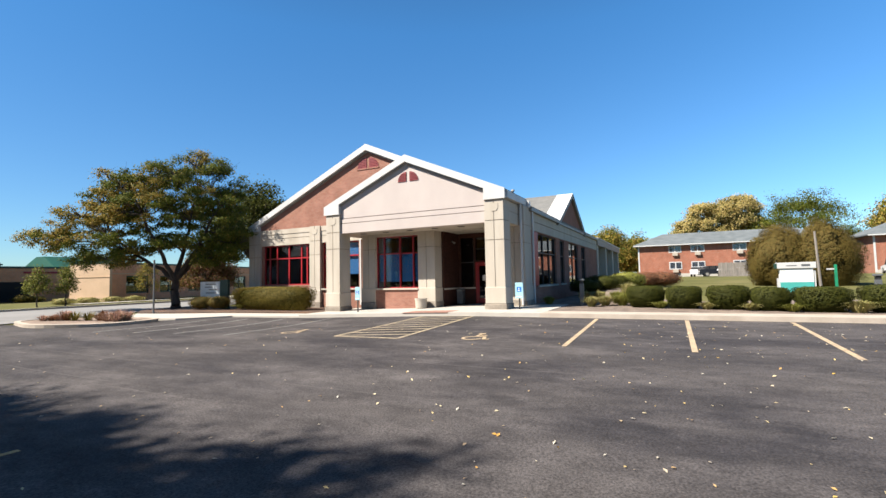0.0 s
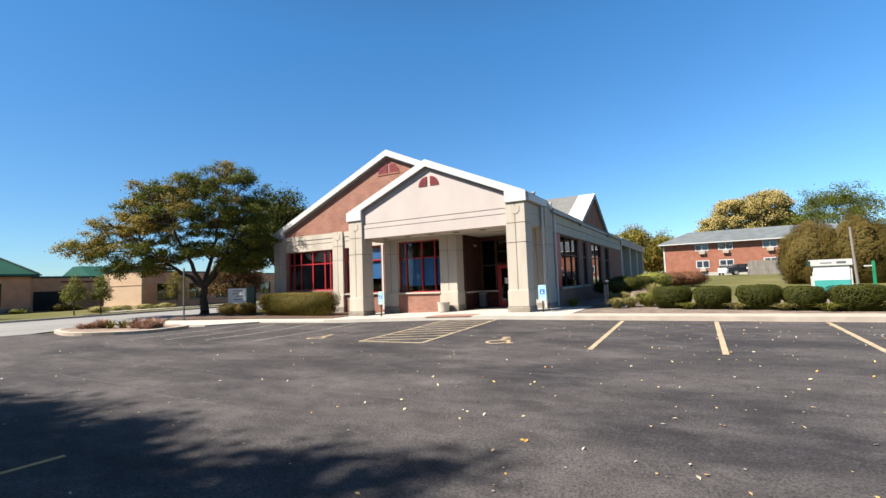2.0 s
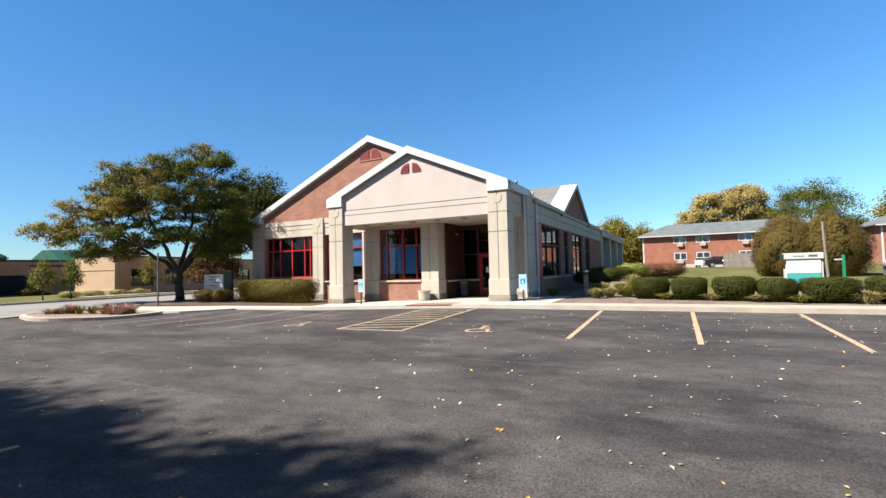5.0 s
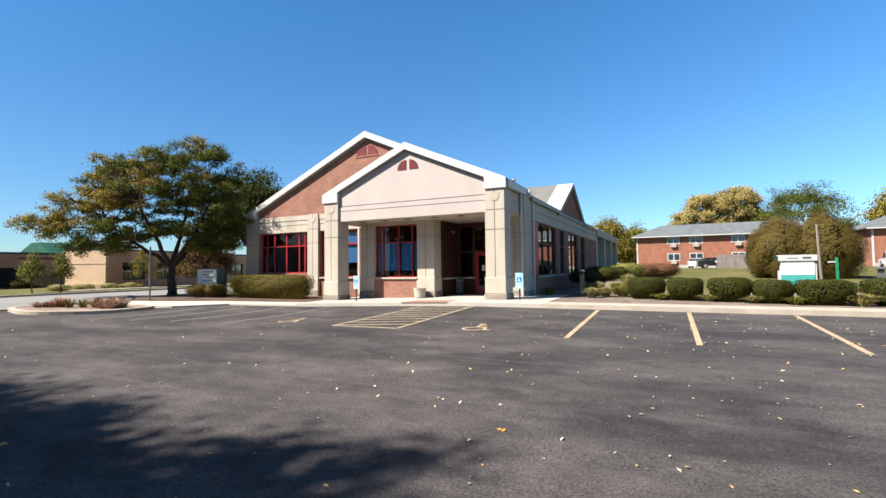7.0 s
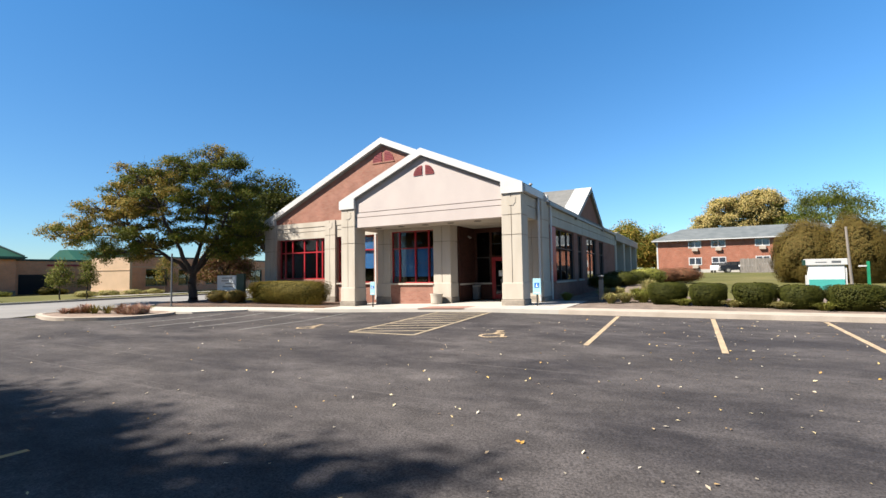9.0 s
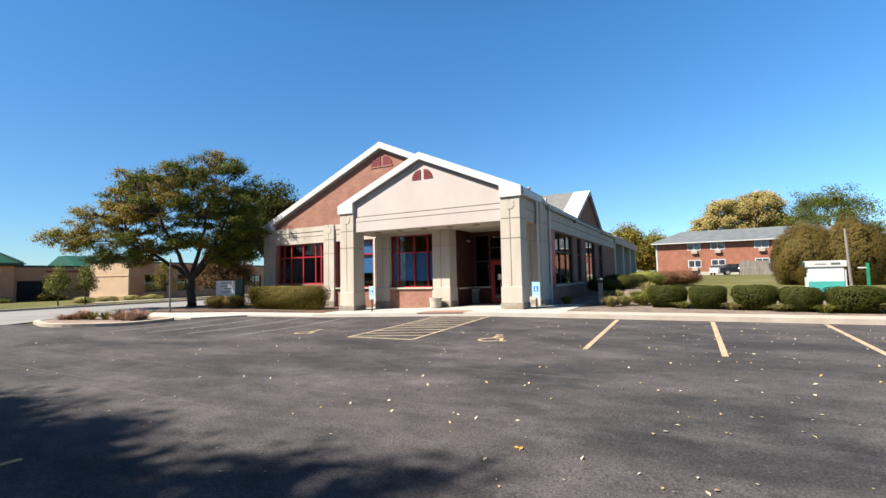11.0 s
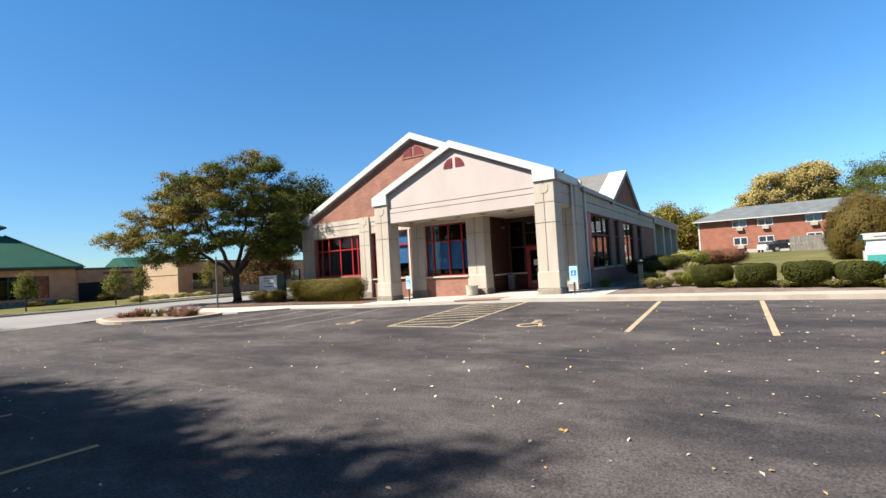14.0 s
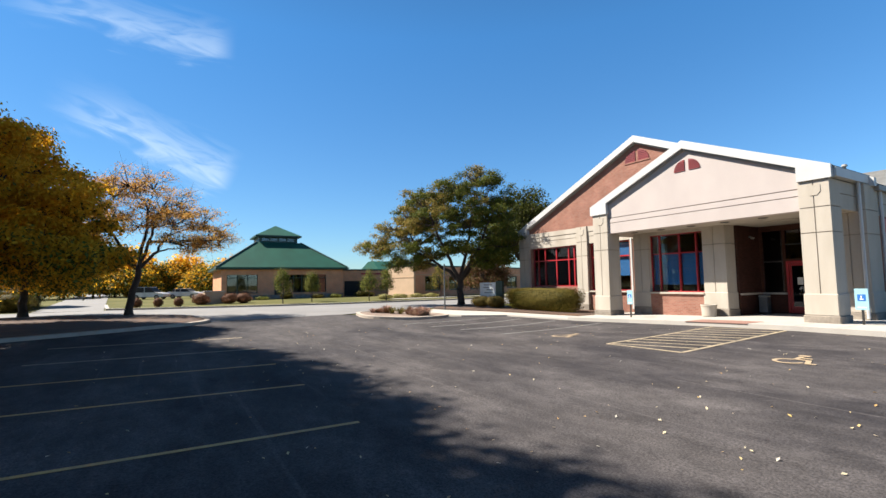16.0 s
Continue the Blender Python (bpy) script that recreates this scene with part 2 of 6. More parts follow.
M = {}
M["asphalt"] = asphalt_material()
M["paint"] = material("yellow_paint", (0.60, 0.44, 0.265), 0.7, color2=(0.45, 0.335, 0.21), scale=6, fine=40, amount=0.7, bump=0.1, stains=0.5, stain_color=(0.12, 0.1, 0.08))
M["paint_old"] = material("worn_paint", (0.60, 0.47, 0.29), 0.75, color2=(0.40, 0.32, 0.21), scale=5, fine=30, amount=0.8, bump=0.1, stains=0.6, stain_color=(0.06, 0.055, 0.05))
M["paint_pale"] = material("pale_worn_paint", (0.30, 0.29, 0.27), 0.75, color2=(0.17, 0.165, 0.16), scale=5, fine=30, amount=0.6, bump=0.1, stains=0.5, stain_color=(0.06, 0.055, 0.05))
M["walk"] = material("walk_concrete", (0.52, 0.475, 0.41), 0.85, color2=(0.46, 0.42, 0.37), scale=1.2, fine=50, amount=0.35, bump=0.1, stains=0.25, stain_color=(0.3, 0.27, 0.23))
M["curb"] = material("curb_concrete", (0.52, 0.44, 0.36), 0.88, color2=(0.42, 0.35, 0.28), scale=2, fine=40, amount=0.4, bump=0.2, stains=0.3, stain_color=(0.28, 0.22, 0.17))
M["road"] = material("road_concrete", (0.25, 0.235, 0.22), 0.88, color2=(0.20, 0.19, 0.18), scale=0.5, fine=30, amount=0.35, bump=0.1, stains=0.3, stain_color=(0.24, 0.23, 0.22))
M["mulch"] = material("mulch", (0.27, 0.20, 0.155), 0.95, color2=(0.15, 0.11, 0.085), scale=3, fine=25, amount=0.8, bump=0.8, stains=0.4, stain_color=(0.36, 0.28, 0.21))
M["paint_yellow"] = material("worn_yellow_line", (0.80, 0.44, 0.12), 0.7, color2=(0.60, 0.34, 0.10), scale=6, fine=40, amount=0.7, bump=0.1, stains=0.5, stain_color=(0.12, 0.1, 0.08))
# leafy brown mulch, its base colour darkened to imitate tree shade
M["mulch_dark"] = material("shade_darkened_leafy_mulch", (0.12, 0.065, 0.04), 0.95, color2=(0.075, 0.045, 0.03), scale=3, fine=25, amount=0.8, bump=0.8, stains=0.5, stain_color=(0.2, 0.09, 0.035))
M["mulch_pale"] = material("pale_dry_mulch", (0.34, 0.25, 0.19), 0.95, color2=(0.22, 0.15, 0.11), scale=3, fine=25, amount=0.8, bump=0.8, stains=0.4, stain_color=(0.42, 0.32, 0.25))
M["grass"] = material("grass", (0.165, 0.152, 0.052), 0.95, color2=(0.105, 0.108, 0.034), scale=0.35, fine=35, amount=0.7, bump=0.6, stains=0.5, stain_color=(0.2, 0.16, 0.08), spec=0.1)
M["stucco"] = material("beige_precast", (0.58, 0.515, 0.43), 0.9, color2=(0.51, 0.45, 0.37), scale=1.5, fine=90, amount=0.4, bump=0.15, stains=0.5, stain_color=(0.29, 0.25, 0.20), stretch=(1.6, 1.6, 0.35), spec=0.2)
M["stucco_gable"] = material("pale_stucco", (0.575, 0.50, 0.46), 0.92, color2=(0.52, 0.45, 0.415), scale=0.8, fine=110, amount=0.25, bump=0.15, stains=0.15, stain_color=(0.42, 0.38, 0.33), stretch=(1, 1, 0.6), spec=0.2)
M["stone"] = material("weathered_stone", (0.40, 0.34, 0.27), 0.92, color2=(0.24, 0.2, 0.16), scale=3, fine=40, amount=0.6, bump=0.4, stains=0.5, stain_color=(0.13, 0.11, 0.09))
M["brick_x"] = brick_material("red_brick_front", (0.40, 0.180, 0.128), (0.315, 0.130, 0.092), (0.35, 0.245, 0.195), "x")
M["brick_y"] = brick_material("red_brick_side", (0.40, 0.180, 0.128), (0.315, 0.130, 0.092), (0.35, 0.245, 0.195), "y")
# brick of the recessed entrance, with the porch shade put into its colour
M["brick_dark"] = brick_material("shade_darkened_brick", (0.085, 0.034, 0.025), (0.06, 0.025, 0.019), (0.07, 0.04, 0.03), "y")
M["brick_dark_x"] = brick_material("shade_darkened_brick_front", (0.085, 0.034, 0.025), (0.06, 0.025, 0.019), (0.07, 0.04, 0.03), "x")
M["apt_brick"] = brick_material("orange_red_brick", (0.42, 0.15, 0.09), (0.33, 0.11, 0.065), (0.4, 0.24, 0.18), "x")
M["tan_brick_x"] = brick_material("tan_brick_side", (0.93, 0.42, 0.22), (0.82, 0.36, 0.19), (0.6, 0.40, 0.27), "x")
M["tan_brick_y"] = brick_material("tan_brick_front", (0.93, 0.42, 0.22), (0.82, 0.36, 0.19), (0.6, 0.40, 0.27), "y")
M["tan_pale"] = material("pale_tan_masonry", (0.70, 0.48, 0.31), 0.9, color2=(0.62, 0.43, 0.27), scale=1, fine=40, amount=0.3, bump=0.1)
M["white"] = material("white_metal", (0.62, 0.61, 0.59), 0.5, color2=(0.55, 0.54, 0.52), scale=0.8, fine=20, amount=0.12, bump=0.02)
M["gutter"] = material("grey_gutter", (0.33, 0.31, 0.28), 0.5, color2=(0.26, 0.245, 0.22), scale=1, fine=15, amount=0.2, bump=0.03)
M["red"] = material("red_frame_paint", (0.40, 0.014, 0.02), 0.4, color2=(0.32, 0.012, 0.017), scale=2, fine=25, amount=0.15, bump=0.02)
M["louvre_red"] = material("dark_red_louvre_paint", (0.24, 0.018, 0.02), 0.5, color2=(0.18, 0.014, 0.016), scale=2, fine=25, amount=0.15, bump=0.02)
M["shingle"] = material("grey_shingles", (0.20, 0.195, 0.185), 0.92, color2=(0.14, 0.138, 0.13), scale=2.5, fine=18, amount=0.5, bump=0.4)
M["apt_roof"] = material("blue_grey_shingles", (0.16, 0.175, 0.18), 0.92, color2=(0.11, 0.125, 0.13), scale=1, fine=10, amount=0.4, bump=0.3)
M["green_roof"] = material("green_metal_roof", (0.013, 0.10, 0.062), 0.5, color2=(0.010, 0.078, 0.048), scale=0.5, fine=8, amount=0.2, bump=0.03)
M["green_dark"] = material("dark_green_metal", (0.012, 0.055, 0.035), 0.5, scale=1, fine=10, amount=0.2, bump=0.02)
# near-black colour that imitates the darkness of unlit rooms
M["dark"] = material("unlit_interior_black", (0.02, 0.018, 0.017), 0.9, scale=1, fine=10, bump=0)
M["soffit"] = material("soffit_panel", (0.50, 0.44, 0.36), 0.9, color2=(0.45, 0.4, 0.33), scale=1, fine=30, amount=0.2, bump=0.05)
M["bronze"] = material("dark_bronze_metal", (0.045, 0.042, 0.04), 0.5, 0.4, scale=3, fine=30, amount=0.2, bump=0.03)
M["grey_metal"] = material("grey_painted_metal", (0.16, 0.165, 0.17), 0.5, 0.2, scale=3, fine=30, amount=0.2, bump=0.03)
M["blue_sign"] = material("pale_blue_sign_face", (0.36, 0.60, 0.66), 0.5, color2=(0.30, 0.53, 0.60), scale=4, fine=20, amount=0.1, bump=0.01)
M["blue"] = material("blue_symbol_field", (0.02, 0.17, 0.55), 0.5, scale=4, fine=20, amount=0.1, bump=0)
M["white_paint"] = material("white_sign_face", (0.83, 0.83, 0.81), 0.5, color2=(0.78, 0.78, 0.76), scale=2, fine=12, amount=0.1, bump=0.01)
M["teal"] = material("teal_panel", (0.07, 0.40, 0.36), 0.5, color2=(0.06, 0.36, 0.32), scale=2, fine=12, amount=0.1, bump=0.01)
M["post_green"] = material("green_post_paint", (0.01, 0.27, 0.13), 0.5, scale=2, fine=12, amount=0.1, bump=0.01)
# blue that stands in for sky mirrored in the panes
M["blind"] = material("painted_sky_reflection", (0.027, 0.17, 0.40), 0.8, color2=(0.023, 0.145, 0.35), scale=1, fine=30, amount=0.2, bump=0.02)
M["bark"] = material("bark", (0.075, 0.055, 0.042), 0.95, color2=(0.04, 0.03, 0.024), scale=5, fine=30, amount=0.7, bump=0.8, stretch=(1, 1, 0.3))
M["wood_grey"] = material("weathered_wood", (0.30, 0.26, 0.22), 0.9, color2=(0.2, 0.175, 0.15), scale=4, fine=20, amount=0.5, bump=0.3, stretch=(1, 1, 0.2))
M["glass"] = glass_material("tinted_glass", (0.58, 0.61, 0.66))
M["glass_clear"] = glass_material("clear_glass", (0.90, 0.92, 0.94), 0.04)
M["black"] = material("black_rubber", (0.015, 0.015, 0.016), 0.7, scale=5, fine=30, bump=0.05)
M["car_white"] = material("white_car_paint", (0.78, 0.78, 0.78), 0.25, scale=1, fine=5, amount=0.05, bump=0)
M["car_dark"] = material("dark_car_paint", (0.02, 0.022, 0.028), 0.25, scale=1, fine=5, amount=0.05, bump=0)
M["ramp"] = material("brick_red_ramp", (0.36, 0.19, 0.14), 0.9, color2=(0.3, 0.16, 0.12), scale=3, fine=30, amount=0.4, bump=0.3)
M["lf_main"] = leaf_material("green_yellowing_leaves", [(0.05, 0.072, 0.010), (0.075, 0.095, 0.013), (0.10, 0.112, 0.016), (0.14, 0.13, 0.020), (0.06, 0.08, 0.011)])
M["lf_gold"] = leaf_material("golden_leaves", [(0.68, 0.34, 0.018), (0.76, 0.40, 0.025), (0.56, 0.27, 0.02), (0.80, 0.50, 0.04)], through_light=0.6)
M["lf_orange"] = leaf_material("thin_orange_leaves", [(0.52, 0.26, 0.05), (0.62, 0.31, 0.06), (0.44, 0.25, 0.07), (0.66, 0.42, 0.12)], through_light=0.45)
M["lf_yellow"] = leaf_material("yellow_tan_leaves", [(0.26, 0.19, 0.04), (0.32, 0.22, 0.05), (0.22, 0.17, 0.035), (0.28, 0.18, 0.04)])
M["lf_tan"] = leaf_material("tan_yellow_leaves", [(0.37, 0.29, 0.11), (0.43, 0.33, 0.13), (0.31, 0.25, 0.09), (0.38, 0.28, 0.10)])
M["lf_hedge"] = leaf_material("dark_hedge_leaves", [(0.026, 0.031, 0.006), (0.040, 0.044, 0.008), (0.058, 0.058, 0.010), (0.029, 0.034, 0.007)])
M["lf_olive"] = leaf_material("olive_hedge_leaves", [(0.076, 0.064, 0.012), (0.112, 0.086, 0.017), (0.15, 0.115, 0.025), (0.066, 0.057, 0.011)])
M["lf_ever"] = leaf_material("bronzed_evergreen_leaves", [(0.085, 0.06, 0.016), (0.125, 0.083, 0.022), (0.09, 0.078, 0.02), (0.15, 0.10, 0.028)])
M["lf_rust"] = leaf_material("rusty_shrub_leaves", [(0.14, 0.058, 0.03), (0.19, 0.08, 0.045), (0.12, 0.065, 0.035), (0.23, 0.12, 0.07)])
M["lf_dry"] = leaf_material("dry_pinkish_twigs", [(0.33, 0.19, 0.15), (0.42, 0.27, 0.21), (0.26, 0.14, 0.10), (0.36, 0.28, 0.18)])
M["lf_straw"] = leaf_material("straw_grass_blades", [(0.28, 0.24, 0.09), (0.36, 0.30, 0.13), (0.20, 0.20, 0.06), (0.30, 0.27, 0.10)])
M["lf_lime"] = leaf_material("yellow_green_leaves", [(0.17, 0.18, 0.035), (0.23, 0.22, 0.05), (0.14, 0.15, 0.03), (0.28, 0.25, 0.07)])
M["lf_fallen"] = leaf_material("fallen_leaves", [(0.55, 0.36, 0.08), (0.60, 0.50, 0.30), (0.5, 0.47, 0.4), (0.45, 0.25, 0.06), (0.62, 0.56, 0.44)])


# ---------------- helpers for shapes ----------------
def part(name, bm, mat, parent=None, label=""):
    """Links a bmesh as one mesh object under a thing or a part."""
    me = bpy.data.meshes.new(name)
    bmesh.ops.recalc_face_normals(bm, faces=bm.faces)
    bm.to_mesh(me)
    bm.free()
    for k in (mat if isinstance(mat, (list, tuple)) else [mat]):
        me.materials.append(M[k])
    ob = new(name, me)
    ob.parent = parent
    if label:
        ob["label"] = label
    return ob


def thing(name, label, category, group="", kind="", at=(0, 0, 0), rz=0):
    e = new(name)
    e.empty_display_size = 0.2
    e.matrix_world = pose(*at, 0, 0, rz)
    return tagged(e, label, category, group, kind)


def box(bm, x0, x1, y0, y1, z0, z1, bevel=0.0):
    vs = [bm.verts.new((x, y, z)) for z in (z0, z1) for y in (y0, y1) for x in (x0, x1)]
    fs = [bm.faces.new([vs[k] for k in q]) for q in ((0, 2, 3, 1), (4, 5, 7, 6), (0, 1, 5, 4), (2, 6, 7, 3), (0, 4, 6, 2), (1, 3, 7, 5))]
    if bevel:
        bmesh.ops.bevel(bm, geom=list({e for f in fs for e in f.edges}), offset=bevel, segments=1, affect="EDGES")
    return bm


def bx(*a, **k):
    return box(bmesh.new(), *a, **k)


def prism(bm, pts, axis, a, b):
    """A polygon of (u, v) pairs pulled from a to b along an axis: 'x' takes (y, z), 'y' takes (x, z), 'z' takes (x, y)."""
    def p(u, v, w):
        return (w, u, v) if axis == "x" else (u, w, v) if axis == "y" else (u, v, w)
    lo = [bm.verts.new(p(u, v, a)) for u, v in pts]
    hi = [bm.verts.new(p(u, v, b)) for u, v in pts]
    bm.faces.new(lo)
    bm.faces.new(hi)
    n = len(pts)
    for k in range(n):
        bm.faces.new((lo[k], lo[(k + 1) % n], hi[(k + 1) % n], hi[k]))
    return bm


def tube(bm, p0, p1, r0, r1, sides=8, caps=True):
    p0, p1 = Vector(p0), Vector(p1)
    d = (p1 - p0).normalized()
    u = d.orthogonal().normalized()
    w = d.cross(u)
    rings = []
    for p, r in ((p0, r0), (p1, r1)):
        rings.append([bm.verts.new(p + (u * math.cos(a) + w * math.sin(a)) * r) for a in (2 * math.pi * k / sides for k in range(sides))])
    for k in range(sides):
        bm.faces.new((rings[0][k], rings[0][(k + 1) % sides], rings[1][(k + 1) % sides], rings[1][k]))
    if caps:
        bm.faces.new(rings[0])
        bm.faces.new(rings[1])
    return bm


def lathe(bm, profile, cx=0, cy=0, sides=20):
    rings = [[bm.verts.new((cx + r * math.cos(2 * math.pi * k / sides), cy + r * math.sin(2 * math.pi * k / sides), z)) for k in range(sides)] for r, z in profile]
    for a, b in zip(rings, rings[1:]):
        for k in range(sides):
            bm.faces.new((a[k], a[(k + 1) % sides], b[(k + 1) % sides], b[k]))
    bm.faces.new(rings[0])
    bm.faces.new(rings[-1])
    return bm


def wall_cells(bm, axis, u0, u1, z0, z1, w0, w1, holes):
    """A wall with rectangular openings (u0, u1, z0, z1); axis 'y': faces y, u is x; axis 'x': faces x, u is y."""
    us = sorted({u0, u1, *[h[k] for h in holes for k in (0, 1)]})
    zs = sorted({z0, z1, *[h[k] for h in holes for k in (2, 3)]})
    def V(u, w, z):
        return (u, w, z) if axis == "y" else (w, u, z)
    solid = lambda u, z: u0 < u < u1 and z0 < z < z1 and not any(h[0] < u < h[1] and h[2] < z < h[3] for h in holes)
    for i in range(len(us) - 1):
        for j in range(len(zs) - 1):
            a, b, c, d = us[i], us[i + 1], zs[j], zs[j + 1]
            if not solid((a + b) / 2, (c + d) / 2):
                continue
            for w in (w0, w1):
                bm.faces.new([bm.verts.new(V(u, w, z)) for u, z in ((a, c), (b, c), (b, d), (a, d))])
            for (p, q, (ou, oz)) in (((a, c), (a, d), (a - 0.001, (c + d) / 2)), ((b, c), (b, d), (b + 0.001, (c + d) / 2)), ((a, c), (b, c), ((a + b) / 2, c - 0.001)), ((a, d), (b, d), ((a + b) / 2, d + 0.001))):
                if not solid(ou, oz):
                    bm.faces.new([bm.verts.new(V(u, w, z)) for (u, z), w in ((p, w0), (q, w0), (q, w1), (p, w1))])
    bmesh.ops.remove_doubles(bm, verts=bm.verts, dist=0.0005)
    return bm


def smooth(a, b, v):
    t = max(0.0, min(1.0, (v - a) / (b - a)))
    return t * t * (3 - 2 * t)


def ground_z(x, y):
    """The lie of the land: the lot falls away from the building, the lawns behind it rise."""
    z = -0.03 * max(0, min(13.6, -1.9 - y)) * smooth(-26, -4, x)
    z -= 0.2 * smooth(0, -10, x) * smooth(-30, -18, x) * smooth(-11, -4, y) * smooth(14, 6, y)
    z += (0.55 * smooth(3, 10, y) + 0.55 * smooth(10, 50, y)) * smooth(0.3, 2.5, x)
    return z


def inside(x, y, poly):
    hit = False
    for (ax, ay), (bx_, by) in zip(poly, poly[1:] + poly[:1]):
        if (ay > y) != (by > y) and x < (bx_ - ax) * (y - ay) / (by - ay) + ax:
            hit = not hit
    return hit


def drape(name, poly, mat, up, step, label, category, kind="structure", thick=0.0, parent=None, rough=0.0):
    """A sheet over the ground inside a polygon; with thick it has an edge of its own."""
    bm = bmesh.new()
    f = bm.faces.new([bm.verts.new((x, y, 0)) for x, y in poly])
    xs, ys = [p[0] for p in poly], [p[1] for p in poly]
    for lo, hi, no in ((min(xs), max(xs), (1, 0, 0)), (min(ys), max(ys), (0, 1, 0))):
        n = int((hi - lo) / step)
        for k in range(1, n + 1):
            c = lo + (hi - lo) * k / (n + 1)
            bmesh.ops.bisect_plane(bm, geom=bm.verts[:] + bm.edges[:] + bm.faces[:], plane_co=(c, c, 0), plane_no=no)
    bmesh.ops.triangulate(bm, faces=bm.faces)
    for v in bm.verts:
        v.co.z = ground_z(v.co.x, v.co.y) + up
        if rough and not v.is_boundary:
            v.co.z += rough * (noise.noise(v.co * 1.7) + 0.5 * noise.noise(v.co * 5))
    if thick:
        edges = [e for e in bm.edges if e.is_boundary]
        r = bmesh.ops.extrude_edge_only(bm, edges=edges)
        for v in [g for g in r["geom"] if isinstance(g, bmesh.types.BMVert)]:
            v.co.z -= thick
    ob = part(name, bm, mat, parent)
    if not parent:
        tagged(ob, label, category, kind=kind)
    return ob


def leaves_mesh(name, centers, normals, size, mats, choice, parent, seed, label="", aspect=0.55):
    """Many small leaf blades, each a bent pair of faces."""
    rng = np.random.default_rng(seed)
    n = len(centers)
    c = np.asarray(centers, float)
    a = rng.normal(size=(n, 3))
    if normals is not None:
        a = a * 0.75 + np.asarray(normals)
    a /= np.linalg.norm(a, axis=1)[:, None] + 1e-9
    t = rng.normal(size=(n, 3))
    u = np.cross(a, t)
    u /= np.linalg.norm(u, axis=1)[:, None] + 1e-9
    w = np.cross(a, u)
    s = (size * rng.uniform(0.6, 1.35, n))[:, None]
    v = np.empty((n, 4, 3))
    v[:, 0] = c - u * s
    v[:, 1] = c + w * s * aspect + a * s * 0.15
    v[:, 2] = c + u * s
    v[:, 3] = c - w * s * aspect + a * s * 0.15
    me = bpy.data.meshes.new(name)
    me.from_pydata(v.reshape(-1, 3).tolist(), [], np.arange(4 * n).reshape(-1, 4).tolist())
    for k in mats:
        me.materials.append(M[k])
    if choice is not None:
        me.polygons.foreach_set("material_index", np.asarray(choice, np.int32))
    ob = new(name, me)
    ob.parent = parent
    if label:
        ob["label"] = label
    return ob


def tree(name, at, height, spread, fork, trunk_r, mats, label, seed, leaves=20000, leaf=0.12, limbs=7, tips=150, clump=0.75, squash=0.55, gold=None, lean=(0, 0), group="", base_frac=0.25, twigs=True, offset=(0, 0), low=0.15):
    """A trunk that forks into limbs, with clumps of leaves round the twig ends."""
    rng = np.random.default_rng(seed)
    t = thing(name, label, "tree", group, at=at)
    bm = bmesh.new()
    top = Vector((lean[0] * fork, lean[1] * fork, fork))
    prev, pr = Vector((0, 0, -0.15)), trunk_r * 1.35
    for k in range(1, 6):
        p = top * (k / 5) + Vector((rng.normal() * 0.03, rng.normal() * 0.03, 0))
        r = trunk_r * (1.0 - 0.06 * k)
        tube(bm, prev, p, pr, r, 9, False)
        prev, pr = p, r
    part("trunk", bm, "bark", t)
    crown_c = Vector((offset[0], offset[1], fork + (height - fork) * low))
    ch, cr = height - crown_c.z, spread
    ends, limb_pts = [], []
    lb = bmesh.new()
    for k in range(limbs):
        ang = 2 * math.pi * (k + rng.uniform(-0.3, 0.3)) / limbs
        up = rng.uniform(0.25, 0.85) if k else 1.0
        rad = cr * math.sqrt(max(0.02, 1 - up * up)) * 0.75 if k else 0.1
        goal = crown_c + Vector((math.cos(ang) * rad, math.sin(ang) * rad, ch * up * 0.8))
        a, ra = top.copy(), trunk_r * 0.62
        mid = (top + goal) / 2 + Vector((0, 0, -0.08 * (goal - top).length))
        pts = []
        for q in range(1, 9):
            f = q / 8
            b = top * (1 - f) ** 2 + mid * 2 * f * (1 - f) + goal * f * f + Vector(rng.normal(size=3) * 0.05 * cr / 4)
            rb = trunk_r * 0.62 * (1 - f) + 0.012
            tube(lb, a, b, ra, rb, 6, False)
            pts.append((b.copy(), rb))
            a, ra = b, rb
        limb_pts += pts[1:]
    part("limb_work", lb, "bark", t)["kind"] = "stuff"
    tb = bmesh.new()
    for k in range(tips):
        for _ in range(30):
            d = rng.normal(size=3)
            d /= np.linalg.norm(d)
            if d[2] < -0.35:
                continue
            r = rng.uniform(0.45, 1.0) ** 0.6
            p = crown_c + Vector((d[0] * cr * r, d[1] * cr * r, d[2] * ch * r if d[2] > 0 else d[2] * ch * base_frac * 2.2 * r))
            ridge = 0.72 + 0.5 * noise.noise(Vector(d) * 2.1 + Vector((seed, 0, 0)))
            if r < max(0.5, ridge + 0.22):
                break
        q, rq = min(limb_pts, key=lambda e: (e[0] - p).length + max(0, e[0].z - p.z) * 0.6)
        m = (q + p) / 2 + Vector((0, 0, 0.06 * (p - q).length)) + Vector(rng.normal(size=3) * 0.08)
        r0 = min(rq, 0.035 + 0.006 * (p - q).length)
        tube(tb, q, m, r0, r0 * 0.6, 4, False)
        tube(tb, m, p, r0 * 0.6, 0.006, 4, False)
        if twigs:
            for _ in range(4):
                e = p + Vector(rng.normal(size=3)) * clump * 0.7
                s = m.lerp(p, rng.uniform(0.2, 1.0))
                tube(tb, s, e, 0.010, 0.004, 3, False)
        ends.append(p)
    part("branch_work", tb, "bark", t)["kind"] = "stuff"
    E = np.array([list(e) for e in ends])
